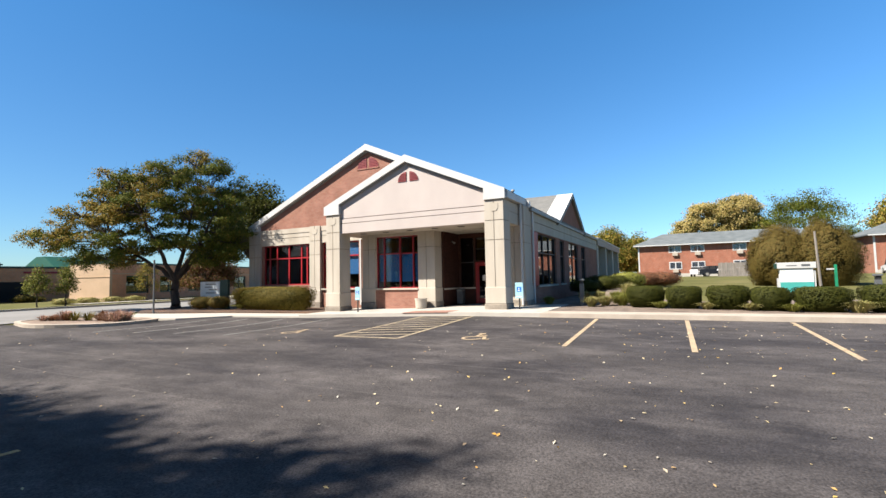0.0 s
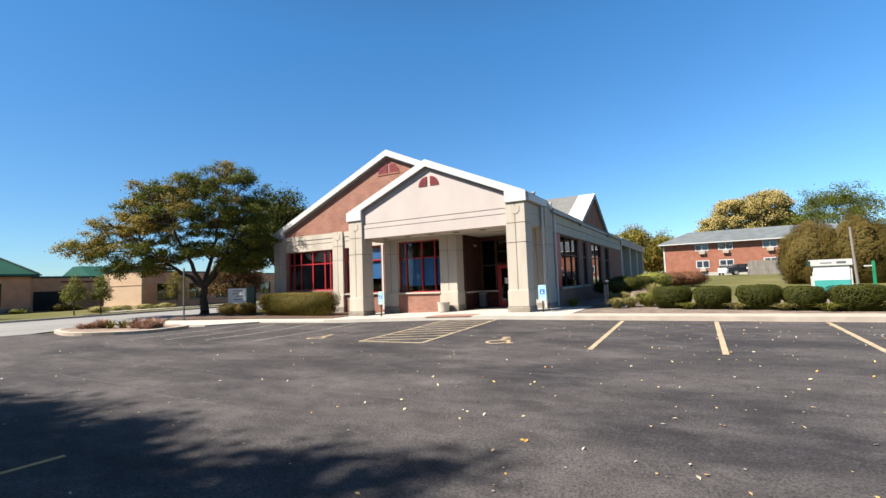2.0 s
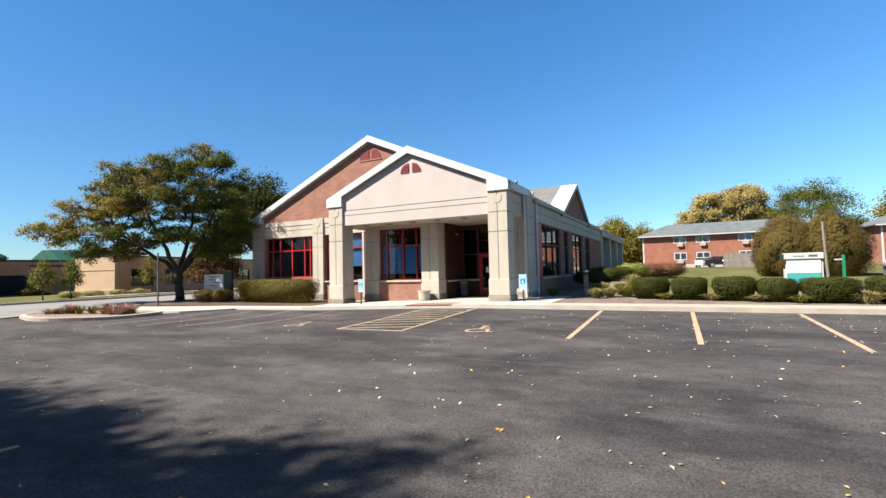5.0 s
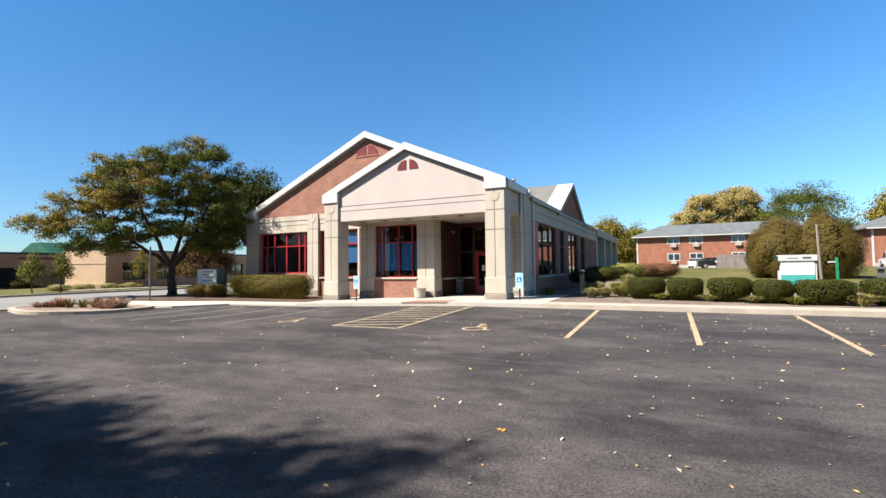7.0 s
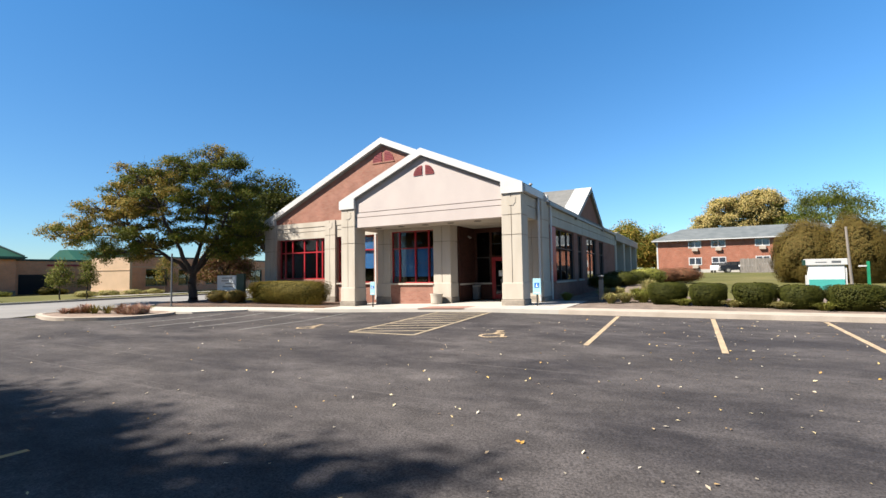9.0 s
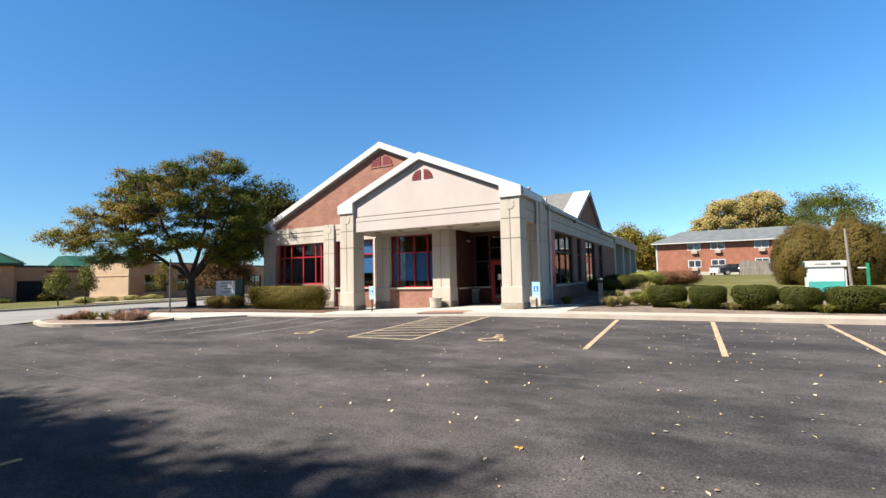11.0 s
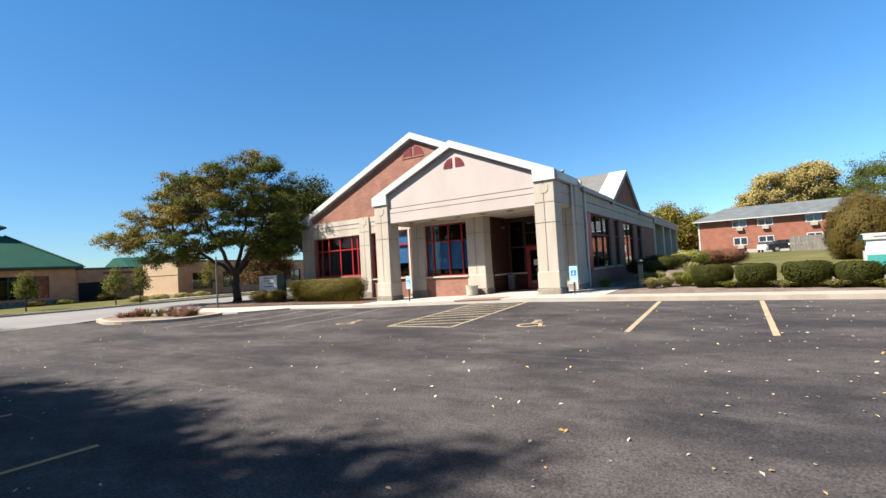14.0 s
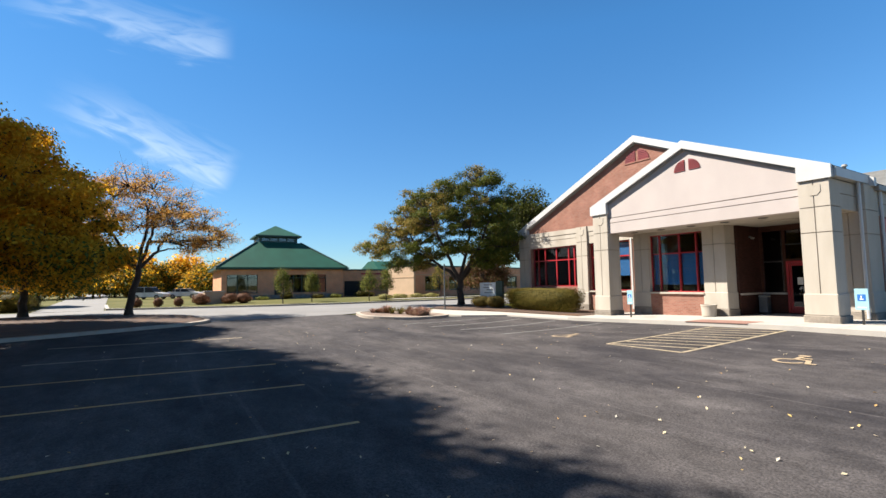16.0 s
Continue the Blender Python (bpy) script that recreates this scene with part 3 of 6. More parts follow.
    idx = rng.integers(0, len(E), leaves)
    g = rng.normal(size=(leaves, 3)) * np.array([clump, clump, clump * squash])
    C = E[idx] + g * 0.62
    N = g / (np.linalg.norm(g, axis=1)[:, None] + 1e-6) * 1.0 + np.array([0, 0, 0.7])
    choice = None
    if gold is not None and len(mats) > 1:
        choice = (rng.uniform(size=leaves) < np.array([gold(*(E[i])) for i in range(len(E))])[idx]).astype(int)
    leaves_mesh("crown", C, N, leaf, mats, choice, t, seed + 1)
    return t


def lobed_tree(name, at, fork, trunk_r, lobes, turn, mats, label, seed, leaves, leaf, clump, gold=None, lean=0.0, squash=0.6, spread=0.9, twigs=3, per_lobe=16, deep=1.2):
    """A tree whose crown is a set of leafy lobes (r, z, width, height); r runs along the turned x axis, each lobe has a twin before or behind it."""
    rng = np.random.default_rng(seed)
    t = thing(name, label, "tree", at=at, rz=turn)
    bm = bmesh.new()
    top = Vector((lean * fork, 0, fork))
    prev, pr = Vector((0, 0, -0.2)), trunk_r * 1.6
    for k in range(1, 7):
        p = top * (k / 6) + Vector((rng.normal() * 0.04, rng.normal() * 0.04, 0))
        r = trunk_r * (1.05 - 0.05 * k)
        tube(bm, prev, p, pr, r, 10, False)
        prev, pr = p, r
    part("trunk", bm, "bark", t)
    lb, tb = bmesh.new(), bmesh.new()
    ends, home, size = [], [], []
    spots = []
    for r, z, w, h in lobes:
        for s in (-1, 1):
            d = s * spread * w * rng.uniform(0.5, 1.0)
            spots.append((Vector((r + rng.normal() * 0.2, d, z + rng.normal() * 0.15)), w, h))

    def bough(a, goal, r0, r1, sag, n):
        mid = a.lerp(goal, 0.5) + Vector((0, 0, sag * (goal - a).length))
        out, p, rp = [], a.copy(), r0
        for q in range(1, n + 1):
            f = q / n
            b = a * (1 - f) ** 2 + mid * 2 * f * (1 - f) + goal * f * f + Vector(rng.normal(size=3) * 0.05)
            rb = r0 + (r1 - r0) * f ** 0.8
            tube(lb, p, b, rp, rb, 7, False)
            out.append((b.copy(), rb))
            p, rp = b, rb
        return out
    high = max(z for _, z, _, _ in lobes)
    span = max(abs(r) for r, _, _, _ in lobes)
    mains = []
    for u, v, q in ((-0.62, 0.25, 0.42), (-0.25, -0.3, 0.66), (0.12, 0.2, 0.8), (0.40, -0.25, 0.6), (0.30, 0.35, 0.42)):
        mains += bough(top, Vector((u * span, v * span * 0.7, fork + (high - fork) * q)), trunk_r * 0.62, 0.05, -0.05, 9)[1:]
    for c, w, h in spots:
        foot = c - Vector((0, 0, h * 0.4))
        q, rq = min(mains, key=lambda e: (e[0] - foot).length + max(0, e[0].z - foot.z))
        pts = [p for p, _ in bough(q, foot, min(rq * 0.7, 0.08), 0.014, 0.05, 7)]
        for _ in range(per_lobe):
            e = rng.normal(size=3)
            e *= rng.uniform(0.35, 1.0) ** 0.5 / np.linalg.norm(e)
            p = c + Vector((e[0] * w, e[1] * w * deep, e[2] * h))
            q = min(pts[2:], key=lambda v: (v - p).length)
            m = q.lerp(p, 0.5) + Vector(rng.normal(size=3) * 0.1)
            tube(tb, q, m, 0.028, 0.018, 4, False)
            tube(tb, m, p, 0.018, 0.006, 4, False)
            for _ in range(twigs):
                tube(tb, m.lerp(p, rng.uniform(0.2, 1)), p + Vector(rng.normal(size=3)) * clump * 0.8, 0.009, 0.004, 3, False)
            ends.append(list(p))
            home.append(list(c))
            size.append(w)
    part("limb_work", lb, "bark", t)["kind"] = "stuff"
    part("branch_work", tb, "bark", t)["kind"] = "stuff"
    E, H = np.array(ends), np.array(home)
    wgt = np.array(size)
    idx = rng.choice(len(E), leaves, p=wgt / wgt.sum())
    g = rng.normal(size=(leaves, 3)) * np.array([clump, clump, clump * squash])
    C = E[idx] + g * 0.6
    out = C - H[idx]
    N = g / (np.linalg.norm(g, axis=1)[:, None] + 1e-6) * 0.7 + out / (np.linalg.norm(out, axis=1)[:, None] + 1e-6) * 0.7 + np.array([0, 0, 0.45])
    choice = None
    if gold is not None:
        choice = (rng.uniform(size=leaves) < np.array([gold(*e) for e in E])[idx]).astype(int)
    leaves_mesh("crown", C, N, leaf, mats, choice, t, seed + 1)
    return t


def shrub(name, at, rx, ry, h, mats, label, category, seed, leaves=2500, leaf=0.05, boxy=2.6, group="", rz=0, dark="lf_hedge", lumps=0.12, foot=1.0):
    """A clipped bush: a leafy shell over a dark core."""
    rng = np.random.default_rng(seed)
    t = thing(name, label, category, group, at=at, rz=rz)
    d = rng.normal(size=(leaves, 3))
    d /= np.linalg.norm(d, axis=1)[:, None]
    e = boxy
    k = (np.abs(d) ** e).sum(1) ** (-1 / e)
    wob = np.array([1 + lumps * noise.noise(Vector(v) * 2.3 + Vector((seed, 0, 0))) + lumps * 0.35 * noise.noise(Vector(v) * 14) for v in d])
    r = k * wob * rng.uniform(0.82, 1.04 + lumps * 0.25, leaves)
    C = d * r[:, None] * np.array([rx, ry, h / 2]) + np.array([0, 0, h / 2])
    C[:, :2] *= np.clip(foot + (1 - foot) * C[:, 2:] / (0.6 * h), None, 1.0)
    C[:, 2] = np.maximum(C[:, 2], 0.02)
    leaves_mesh("foliage", C, d * 0.9, leaf, mats, None, t, seed)
    bm = bmesh.new()
    bmesh.ops.create_icosphere(bm, subdivisions=3, radius=1)
    for v in bm.verts:
        q = v.co.normalized()
        kk = (abs(q.x) ** e + abs(q.y) ** e + abs(q.z) ** e) ** (-1 / e)
        w = 0.82 * kk * (1 + lumps * noise.noise(q * 2.3 + Vector((seed, 0, 0))))
        z = max(0.0, q.z * h / 2 * w + h / 2)
        f = min(1.0, foot + (1 - foot) * z / (0.6 * h))
        v.co = Vector((q.x * rx * w * f, q.y * ry * w * f, z))
    part("twig_core", bm, dark, t)
    return t


def tuft(name, at, r, h, mat, label, seed, blades=160, group=""):
    """Ornamental grass or low perennial: a fan of bent blades."""
    rng = np.random.default_rng(seed)
    t = thing(name, label, "plant", group, at=at)
    vs, fs = [], []
    for k in range(blades):
        a, b = rng.uniform(0, 2 * math.pi), rng.uniform(0.1, 1.0)
        o = np.array([math.cos(a), math.sin(a), 0])
        side = np.array([-o[1], o[0], 0]) * 0.012
        base = o * r * 0.25 * rng.uniform(0, 1)
        hh = h * rng.uniform(0.55, 1.0)
        m = base + o * r * b * 0.5 + np.array([0, 0, hh * 0.75])
        e = base + o * r * b + np.array([0, 0, hh * (1 - 0.35 * b)])
        i = len(vs)
        vs += [(base - side).tolist(), (base + side).tolist(), (m + side).tolist(), (m - side).tolist(), e.tolist()]
        fs += [(i, i + 1, i + 2, i + 3), (i + 3, i + 2, i + 4)]
    me = bpy.data.meshes.new("blade_fan")
    me.from_pydata(vs, [], fs)
    me.materials.append(M[mat])
    ob = new("blade_fan", me)
    ob.parent = t
    return t


# ---------------- ground, lot, road ----------------
def make_ground():
    fine = [-60 + 2 * k for k in range(61)]
    xs = [-2500, -800, -400, -250, -160, -110, -80] + fine + [80, 110, 160, 250, 400, 800, 2500]
    ys = [-2500, -800, -400, -250, -160, -110, -80] + fine + [80, 110, 160, 250, 400, 800, 2500]
    verts = [(x, y, ground_z(x, y) - 0.06) for y in ys for x in xs]
    n = len(xs)
    faces = [(j * n + i, j * n + i + 1, (j + 1) * n + i + 1, (j + 1) * n + i) for j in range(len(ys) - 1) for i in range(n - 1)]
    me = bpy.data.meshes.new("ground")
    me.from_pydata(verts, [], faces)
    me.materials.append(M["grass"])
    tagged(new("ground", me), "dry green and brown autumn lawn", "ground", kind="structure")


make_ground()
CURB_Y = -1.75
drape("parking_lot", [(-19.5, -60), (48, -60), (48, CURB_Y), (-13.6, CURB_Y), (-15.5, -4.2), (-19.5, -10.0)], "asphalt", 0.0, 1.5, "dark worn asphalt parking lot with streaks", "asphalt")
drape("road", [(-36, -120), (-19.52, -120), (-19.52, -9.9), (-22.5, -5.5), (-23.5, 1), (-23.5, 120), (-31.4, 120), (-31.4, -6), (-32.6, -12), (-34.2, -17), (-36, -22)], "road", -0.01, 3.0, "pale grey concrete road", "road")
drape("side_street", [(-36.0, -22.2), (-36.8, -26.4), (-140, -36.4), (-140, -30.2)], "road", -0.012, 4.0, "pale grey concrete side street", "road")
drape("far_curb", [(-31.38, 120), (-31.38, -6), (-32.58, -12), (-34.18, -17), (-35.6, -21.2), (-36.3, -22.1), (-46, -23.0), (-46, -22.78), (-36.4, -21.88), (-35.8, -21.1), (-34.4, -17), (-32.8, -12), (-31.6, -6), (-31.6, 120)], "walk", 0.12, 3.0, "pale concrete curb along the lawn", "curb", thick=0.2)
drape("far_sidewalk", [(-40.2, 2.5), (-38.6, 2.5), (-38.6, 90), (-40.2, 90)], "walk", 0.0, 3.0, "pale concrete pavement in the lawn", "pavement")


def strip(name, pts, w, mat, up, label, category, kind="structure"):
    """A painted line along a polyline on the ground."""
    bm = bmesh.new()
    for (ax, ay), (bx_, by) in zip(pts, pts[1:]):
        d = Vector((bx_ - ax, by - ay, 0))
        n = max(1, int(d.length / 0.6))
        s = Vector((-d.y, d.x, 0)).normalized() * w / 2
        rows = []
        for k in range(n + 1):
            p = Vector((ax, ay, 0)) + d * (k / n)
            rows.append([bm.verts.new((q.x, q.y, ground_z(q.x, q.y) + up)) for q in (p - s, p + s)])
        for a, b in zip(rows, rows[1:]):
            bm.faces.new((a[0], a[1], b[1], b[0]))
    return tagged(part(name, bm, mat), label, category, kind=kind)


for x, xb, y0, y1, m in ((3.95, 3.95, -7.5, -1.95, "paint"), (6.7, 6.7, -7.5, -1.95, "paint"), (9.44, 9.44, -7.5, -1.95, "paint"), (12.18, 12.18, -7.5, -1.95, "paint"), (14.92, 14.92, -7.5, -1.95, "paint"),
                         (-7.2, -7.45, -8.05, -2.3, "paint_pale"), (-9.4, -9.9, -8.3, -2.6, "paint_pale"), (-11.0, -11.9, -8.8, -3.0, "paint_pale"), (-12.55, -13.6, -9.27, -4.0, "paint_pale")):
    strip("parking_stripe", [(x, y0), (xb, y1)], 0.12, m, 0.006, "faded yellow parking stripe on asphalt" if m == "paint" else "pale worn parking stripe on asphalt", "road marking")
for k, (x, xb) in enumerate(((-0.62, -0.95), (-3.72, -4.3), (-6.6, -7.15), (-9.6, -10.0), (-12.6, -13.1), (2.4, 2.2), (5.4, 5.4))):
    strip("parking_stripe", [(x, -15.95), (xb, -21.6)], 0.10, "paint_old" if k in (3, 4) else "paint_yellow", 0.006, "worn yellow parking stripe in tree shade", "road marking")
# access aisle with diagonal hatching
HX0, HX1, HY0, HY1 = -3.0, -0.74, -7.44, -1.85
strip("access_aisle_outline", [(HX0, HY1), (HX0, HY0), (HX1, HY0), (HX1, HY1)], 0.10, "paint_old", 0.006, "worn tan outline of the access aisle", "road marking")
for k in range(9):
    y = HY0 + 0.55 + k * 0.62
    strip("hatch_line", [(HX0 + 0.06, y - 0.38), (HX1 - 0.06, y + 0.25)], 0.10, "paint_old", 0.005, "worn tan diagonal hatch line on asphalt", "road marking")


def wheelchair_mark(cx, cy, s):
    """The painted accessibility symbol, seen from its foot."""
    bm = bmesh.new()
    def stroke(pts, w):
        for a, b in zip(pts, pts[1:]):
            d = Vector((b[0] - a[0], b[1] - a[1], 0))
            n = Vector((-d.y, d.x, 0)).normalized() * w / 2
            e = d.normalized() * w * 0.25
            q = [Vector((*a, 0)) - n - e, Vector((*a, 0)) + n - e, Vector((*b, 0)) + n + e, Vector((*b, 0)) - n + e]
            bm.faces.new([bm.verts.new((cx + p.x * s, cy + p.y * s, ground_z(cx + p.x * s, cy + p.y * s) + 0.006 + 0.0008 * len(bm.faces))) for p in q])
    stroke([(0.36 * math.cos(a), -0.2 + 0.36 * math.sin(a)) for a in (math.pi * (0.55 + 1.35 * k / 12) for k in range(13))], 0.11)
    stroke([(0, 0.62), (0.02, 0.15), (0.36, 0.12), (0.5, -0.4), (0.66, -0.36)], 0.13)
    stroke([(0.02, 0.42), (0.32, 0.40)], 0.10)
    stroke([(-0.09, 0.8), (0.09, 0.8)], 0.2)
    tagged(part("wheelchair_symbol", bm, "paint"), "worn tan painted wheelchair symbol", "road marking", kind="structure")


wheelchair_mark(1.35, -6.75, 0.75)
wheelchair_mark(-5.35, -6.75, 0.75)


# walk, curbs, beds
def slab(name, poly, mat, top, label, category, step=1.2, thick=0.3):
    return drape(name, poly, mat, top, step, label, category, thick=thick)


drape("back_lawn", [(-14.45, -60), (48, -60), (48, -25.2), (-14.45, -25.2)], "grass", 0.08, 3.0, "dry lawn strip behind the parking stalls", "lawn", thick=0.15)
slab("curb", [(1.9, CURB_Y), (48, CURB_Y), (48, CURB_Y + 0.16), (1.9, CURB_Y + 0.16)], "curb", 0.152, "tan weathered concrete curb", "curb")
slab("pavement", [(1.9, CURB_Y + 0.165), (48, CURB_Y + 0.165), (48, -0.55), (1.9, -0.55)], "curb", 0.15, "pale concrete strip behind the curb", "pavement")
slab("hedge_walk", [(-13.6, -2.5), (-9.605, -2.075), (-9.605, -0.5), (-16.0, -1.3), (-20.9, -2.9), (-18.9, -4.9), (-15.4, -4.3)], "walk", 0.07, "pale concrete walk before the hedge", "pavement", 0.8)
slab("walk", [(-9.6, -2.07), (-6.5, CURB_Y + 0.005), (1.895, CURB_Y + 0.005), (1.895, 3.6), (0.16, 3.6), (0.16, 4.35), (-9.6, 4.35)], "walk", 0.15, "pale concrete walk in front of the porch", "pavement", 0.8)
slab("planting_bed", [(1.9, -0.545), (48, -0.545), (48, 5.6), (13, 5.6), (6.5, 4.9), (4.2, 8), (3, 26), (0.17, 26), (0.17, 3.62), (1.9, 3.62)], "mulch", 0.13, "brown mulch planting bed with dry leaves", "mulch", 0.7)
slab("hedge_bed", [(-9.62, -0.48), (-9.62, 3.19), (-19.2, 3.19), (-23.0, 2.6), (-23.2, 0.2), (-22.3, -1.9), (-20.9, -2.88), (-16.0, -1.28)], "mulch_dark", 0.12, "dark mulch bed under the hedge", "mulch", 0.7)
drape("curb_ramp", [(-4.05, CURB_Y - 0.02), (-1.9, CURB_Y - 0.02), (-1.9, -0.6), (-4.05, -0.6)], "ramp", 0.156, 0.5, "brick-red tactile curb ramp", "ramp", thick=0.02)
# joints in the walk
for k in range(11):
    x = -9.4 + 1.1 * k
    strip("walk_joint", [(x, CURB_Y + 0.05), (x, -0.2)], 0.018, "curb", 0.153, "narrow joint in the concrete walk", "joint")


def island(name, poly, label, seed):
    grow = Vector((sum(p[0] for p in poly) / len(poly), sum(p[1] for p in poly) / len(poly)))
    inner = []
    for p in poly:
        v = Vector(p) - grow
        inner.append(tuple(grow + v * (1 - 0.22 / v.length)))
    ring = bmesh.new()
    n = len(poly)
    def V(p, up):
        return ring.verts.new((p[0], p[1], ground_z(*p) + up))
    o0, o1, i1, i0 = ([V(p, u) for p in pl] for pl, u in ((poly, -0.1), (poly, 0.13), (inner, 0.14), (inner, 0.0)))
    for a, b in ((o0, o1), (o1, i1), (i1, i0)):
        for k in range(n):
            ring.faces.new((a[k], a[(k + 1) % n], b[(k + 1) % n], b[k]))
    tagged(part(name + "_curb", ring, "curb"), "tan concrete curb round a planted island", "curb", kind="structure")
    drape(name + "_bed", inner, "mulch_dark" if "tree" in name else "mulch_pale", 0.12, 0.6, label, "mulch", thick=0.1)


def rounded(pts, r=0.35, n=5):
    """Cuts the corners of a polygon into short curves."""
    out = []
    for k, p in enumerate(pts):
        a, b, c = Vector(pts[k - 1]), Vector(p), Vector(pts[(k + 1) % len(pts)])
        s, e = b.lerp(a, r), b.lerp(c, r)
        for q in range(n + 1):
            f = q / n
            out.append(tuple(s * (1 - f) ** 2 + b * 2 * f * (1 - f) + e * f * f))
    return out


island("island_front", rounded([(-14.4, -7.9), (-16.4, -9.7), (-19.6, -9.0), (-20.4, -6.6), (-18.3, -4.9), (-15.6, -4.6)], 0.35), "brown mulch island with dry shrubs", 1)
island("island_tree", rounded([(-18.4, -16.2), (-15.5, -23.4), (-14.5, -29), (-27.5, -29), (-27.8, -24), (-23.6, -17.2)], 0.3), "leafy mulch island under trees, tree shade in its colour", 2)


# ---------------- the office building ----------------
office = thing("office_building", "red brick office building with beige porch and white gable trim", "building")
EAVE = 4.88


def grooved(bm, x0, x1, y0, y1, z0, z1, axis="y", gap=0.03):
    """A block whose face is split by an upright groove, on front and back."""
    if axis == "y":
        m = (x0 + x1) / 2
        box(bm, x0, m - gap / 2, y0, y1, z0, z1)
        box(bm, m + gap / 2, x1, y0, y1, z0, z1)
        box(bm, m - gap / 2, m + gap / 2, y0 + 0.03, y1 - 0.03, z0, z1)
    else:
        m = (y0 + y1) / 2
        box(bm, x0, x1, y0, m - gap / 2, z0, z1)
        box(bm, x0, x1, m + gap / 2, y1, z0, z1)
        box(bm, x0 + 0.03, x1 - 0.03, m - gap / 2, m + gap / 2, z0, z1)
    return bm


def pier(name, x0, x1, y0, y1, zb, top=4.9, base=True):
    p = new(name)
    p.parent = office
    p.empty_display_size = 0.1
    if base:
        part("base_stone", bx(x0 - 0.07, x1 + 0.07, y0 - 0.07, y1 + 0.07, zb - 0.3, zb + 0.24, bevel=0.025), "stone", p, "weathered base stone")
        part("plinth", bx(x0 - 0.035, x1 + 0.035, y0 - 0.035, y1 + 0.035, zb + 0.24, zb + 0.95, bevel=0.02), "stucco", p)
        z = zb + 0.95
    else:
        z = zb
    part("shaft", grooved(bmesh.new(), x0, x1, y0, y1, z, 3.12), "stucco", p)
    part("joint", bx(x0 + 0.025, x1 - 0.025, y0 + 0.025, y1 - 0.025, 3.12, 3.15), "stone", p)
    part("shaft_block", grooved(bmesh.new(), x0, x1, y0, y1, 3.15, 3.97), "stucco", p)
    part("joint", bx(x0 + 0.025, x1 - 0.025, y0 + 0.025, y1 - 0.025, 3.97, 4.0), "stone", p)
    bm = grooved(bmesh.new(), x0, x1, y0, y1, 4.0, top)
    part("capital", bm, "stucco", p)
    m = (x0 + x1) / 2
    part("keystone", prism(bmesh.new(), [(m - 0.2, 4.5), (m - 0.1, 4.38), (m + 0.1, 4.38), (m + 0.2, 4.5), (m + 0.2, 4.72), (m - 0.2, 4.72)], "y", y0 - 0.018, y0 + 0.05), "stucco", p)
    return p


pier("porch_column", -0.87, 0.0, 0.0, 0.87, 0.15)
pier("porch_column", -9.68, -8.82, 0.0, 0.87, -0.06)
pier("bay_pilaster", -8.66, -7.84, 1.72, 2.5, 0.1, 4.2)
pier("bay_pilaster", -5.2, -4.24, 1.72, 2.5, 0.12, 4.2)
pier("corner_pilaster", -18.87, -17.88, 3.05, 3.6, 0.0)
pier("wall_pilaster", -13.62, -12.8, 3.05, 3.6, 0.0)
pier("side_pilaster", -0.8, 0.2, 2.35, 3.55, 0.15)


def window(name, axis, u0, u1, z0, z1, w, bars, transom, parent, red="red", depth=0.10, fw=0.07, sign=-1, glass="glass"):
    """A red-framed window; axis 'y' faces y (u is x), axis 'x' faces x (u is y). w: the frame's outer plane; sign: which way it faces."""
    win = new(name)
    win.parent = parent
    win.empty_display_size = 0.1
    def B(a, b, c, d, o=0.0, dp=depth):
        lo, hi = sorted((w + sign * o, w - sign * dp))
        return bx(a, b, lo, hi, c, d) if axis == "y" else bx(lo, hi, a, b, c, d)
    part("frame_jamb", B(u0, u0 + fw, z0, z1), red, win)
    part("frame_jamb", B(u1 - fw, u1, z0, z1), red, win)
    part("frame_head", B(u0 + fw, u1 - fw, z1 - fw, z1), red, win)
    part("frame_sill", B(u0 + fw, u1 - fw, z0, z0 + fw), red, win)
    part("transom_bar", B(u0 + fw, u1 - fw, transom - fw * 0.55, transom + fw * 0.55, 0.003), red, win)
    for b in bars:
        part("mullion", B(b - fw * 0.64, b + fw * 0.64, z0 + fw, z1 - fw, 0.006), red, win)
    us = [u0 + fw] + list(bars) + [u1 - fw]
    for a, b in zip(us, us[1:]):
        for c, d in ((z0 + fw, transom), (transom, z1 - fw)):
            lo, hi = sorted((w - sign * 0.05, w - sign * 0.056))
            part("pane", bx(a, b, lo, hi, c, d) if axis == "y" else bx(lo, hi, a, b, c, d), glass, win)
    return win


# main front wall, facing the lot
W1, W2 = (-17.68, -13.76, 1.3, 3.86), (-12.7, -10.0, 1.06, 3.86)
part("front_wall", wall_cells(bmesh.new(), "y", -18.8, -8.5, -0.3, 3.86, 3.2, 3.5, [W1, W2]), "brick_x", office)
part("frieze", bx(-18.8, -8.5, 3.16, 3.5, 3.86, 4.28), "stucco", office)
part("frieze_band", bx(-18.8, -8.5, 3.19, 3.5, 4.28, 4.31), "stone", office)
part("frieze", bx(-18.8, -8.5, 3.15, 3.5, 4.31, 4.55), "stucco", office)
part("frieze_band", bx(-18.8, -8.5, 3.18, 3.5, 4.55, 4.58), "stone", office)
part("frieze", bx(-18.8, -8.5, 3.12, 3.5, 4.58, EAVE), "stucco", office)
window("window", "y", *W1, 3.3, (-17.22, -16.58, -15.55, -14.5, -13.99 - 0.05), 3.0, office)
window("window", "y", *W2, 3.3, (-12.3, -11.35), 3.0, office, glass="glass_clear")
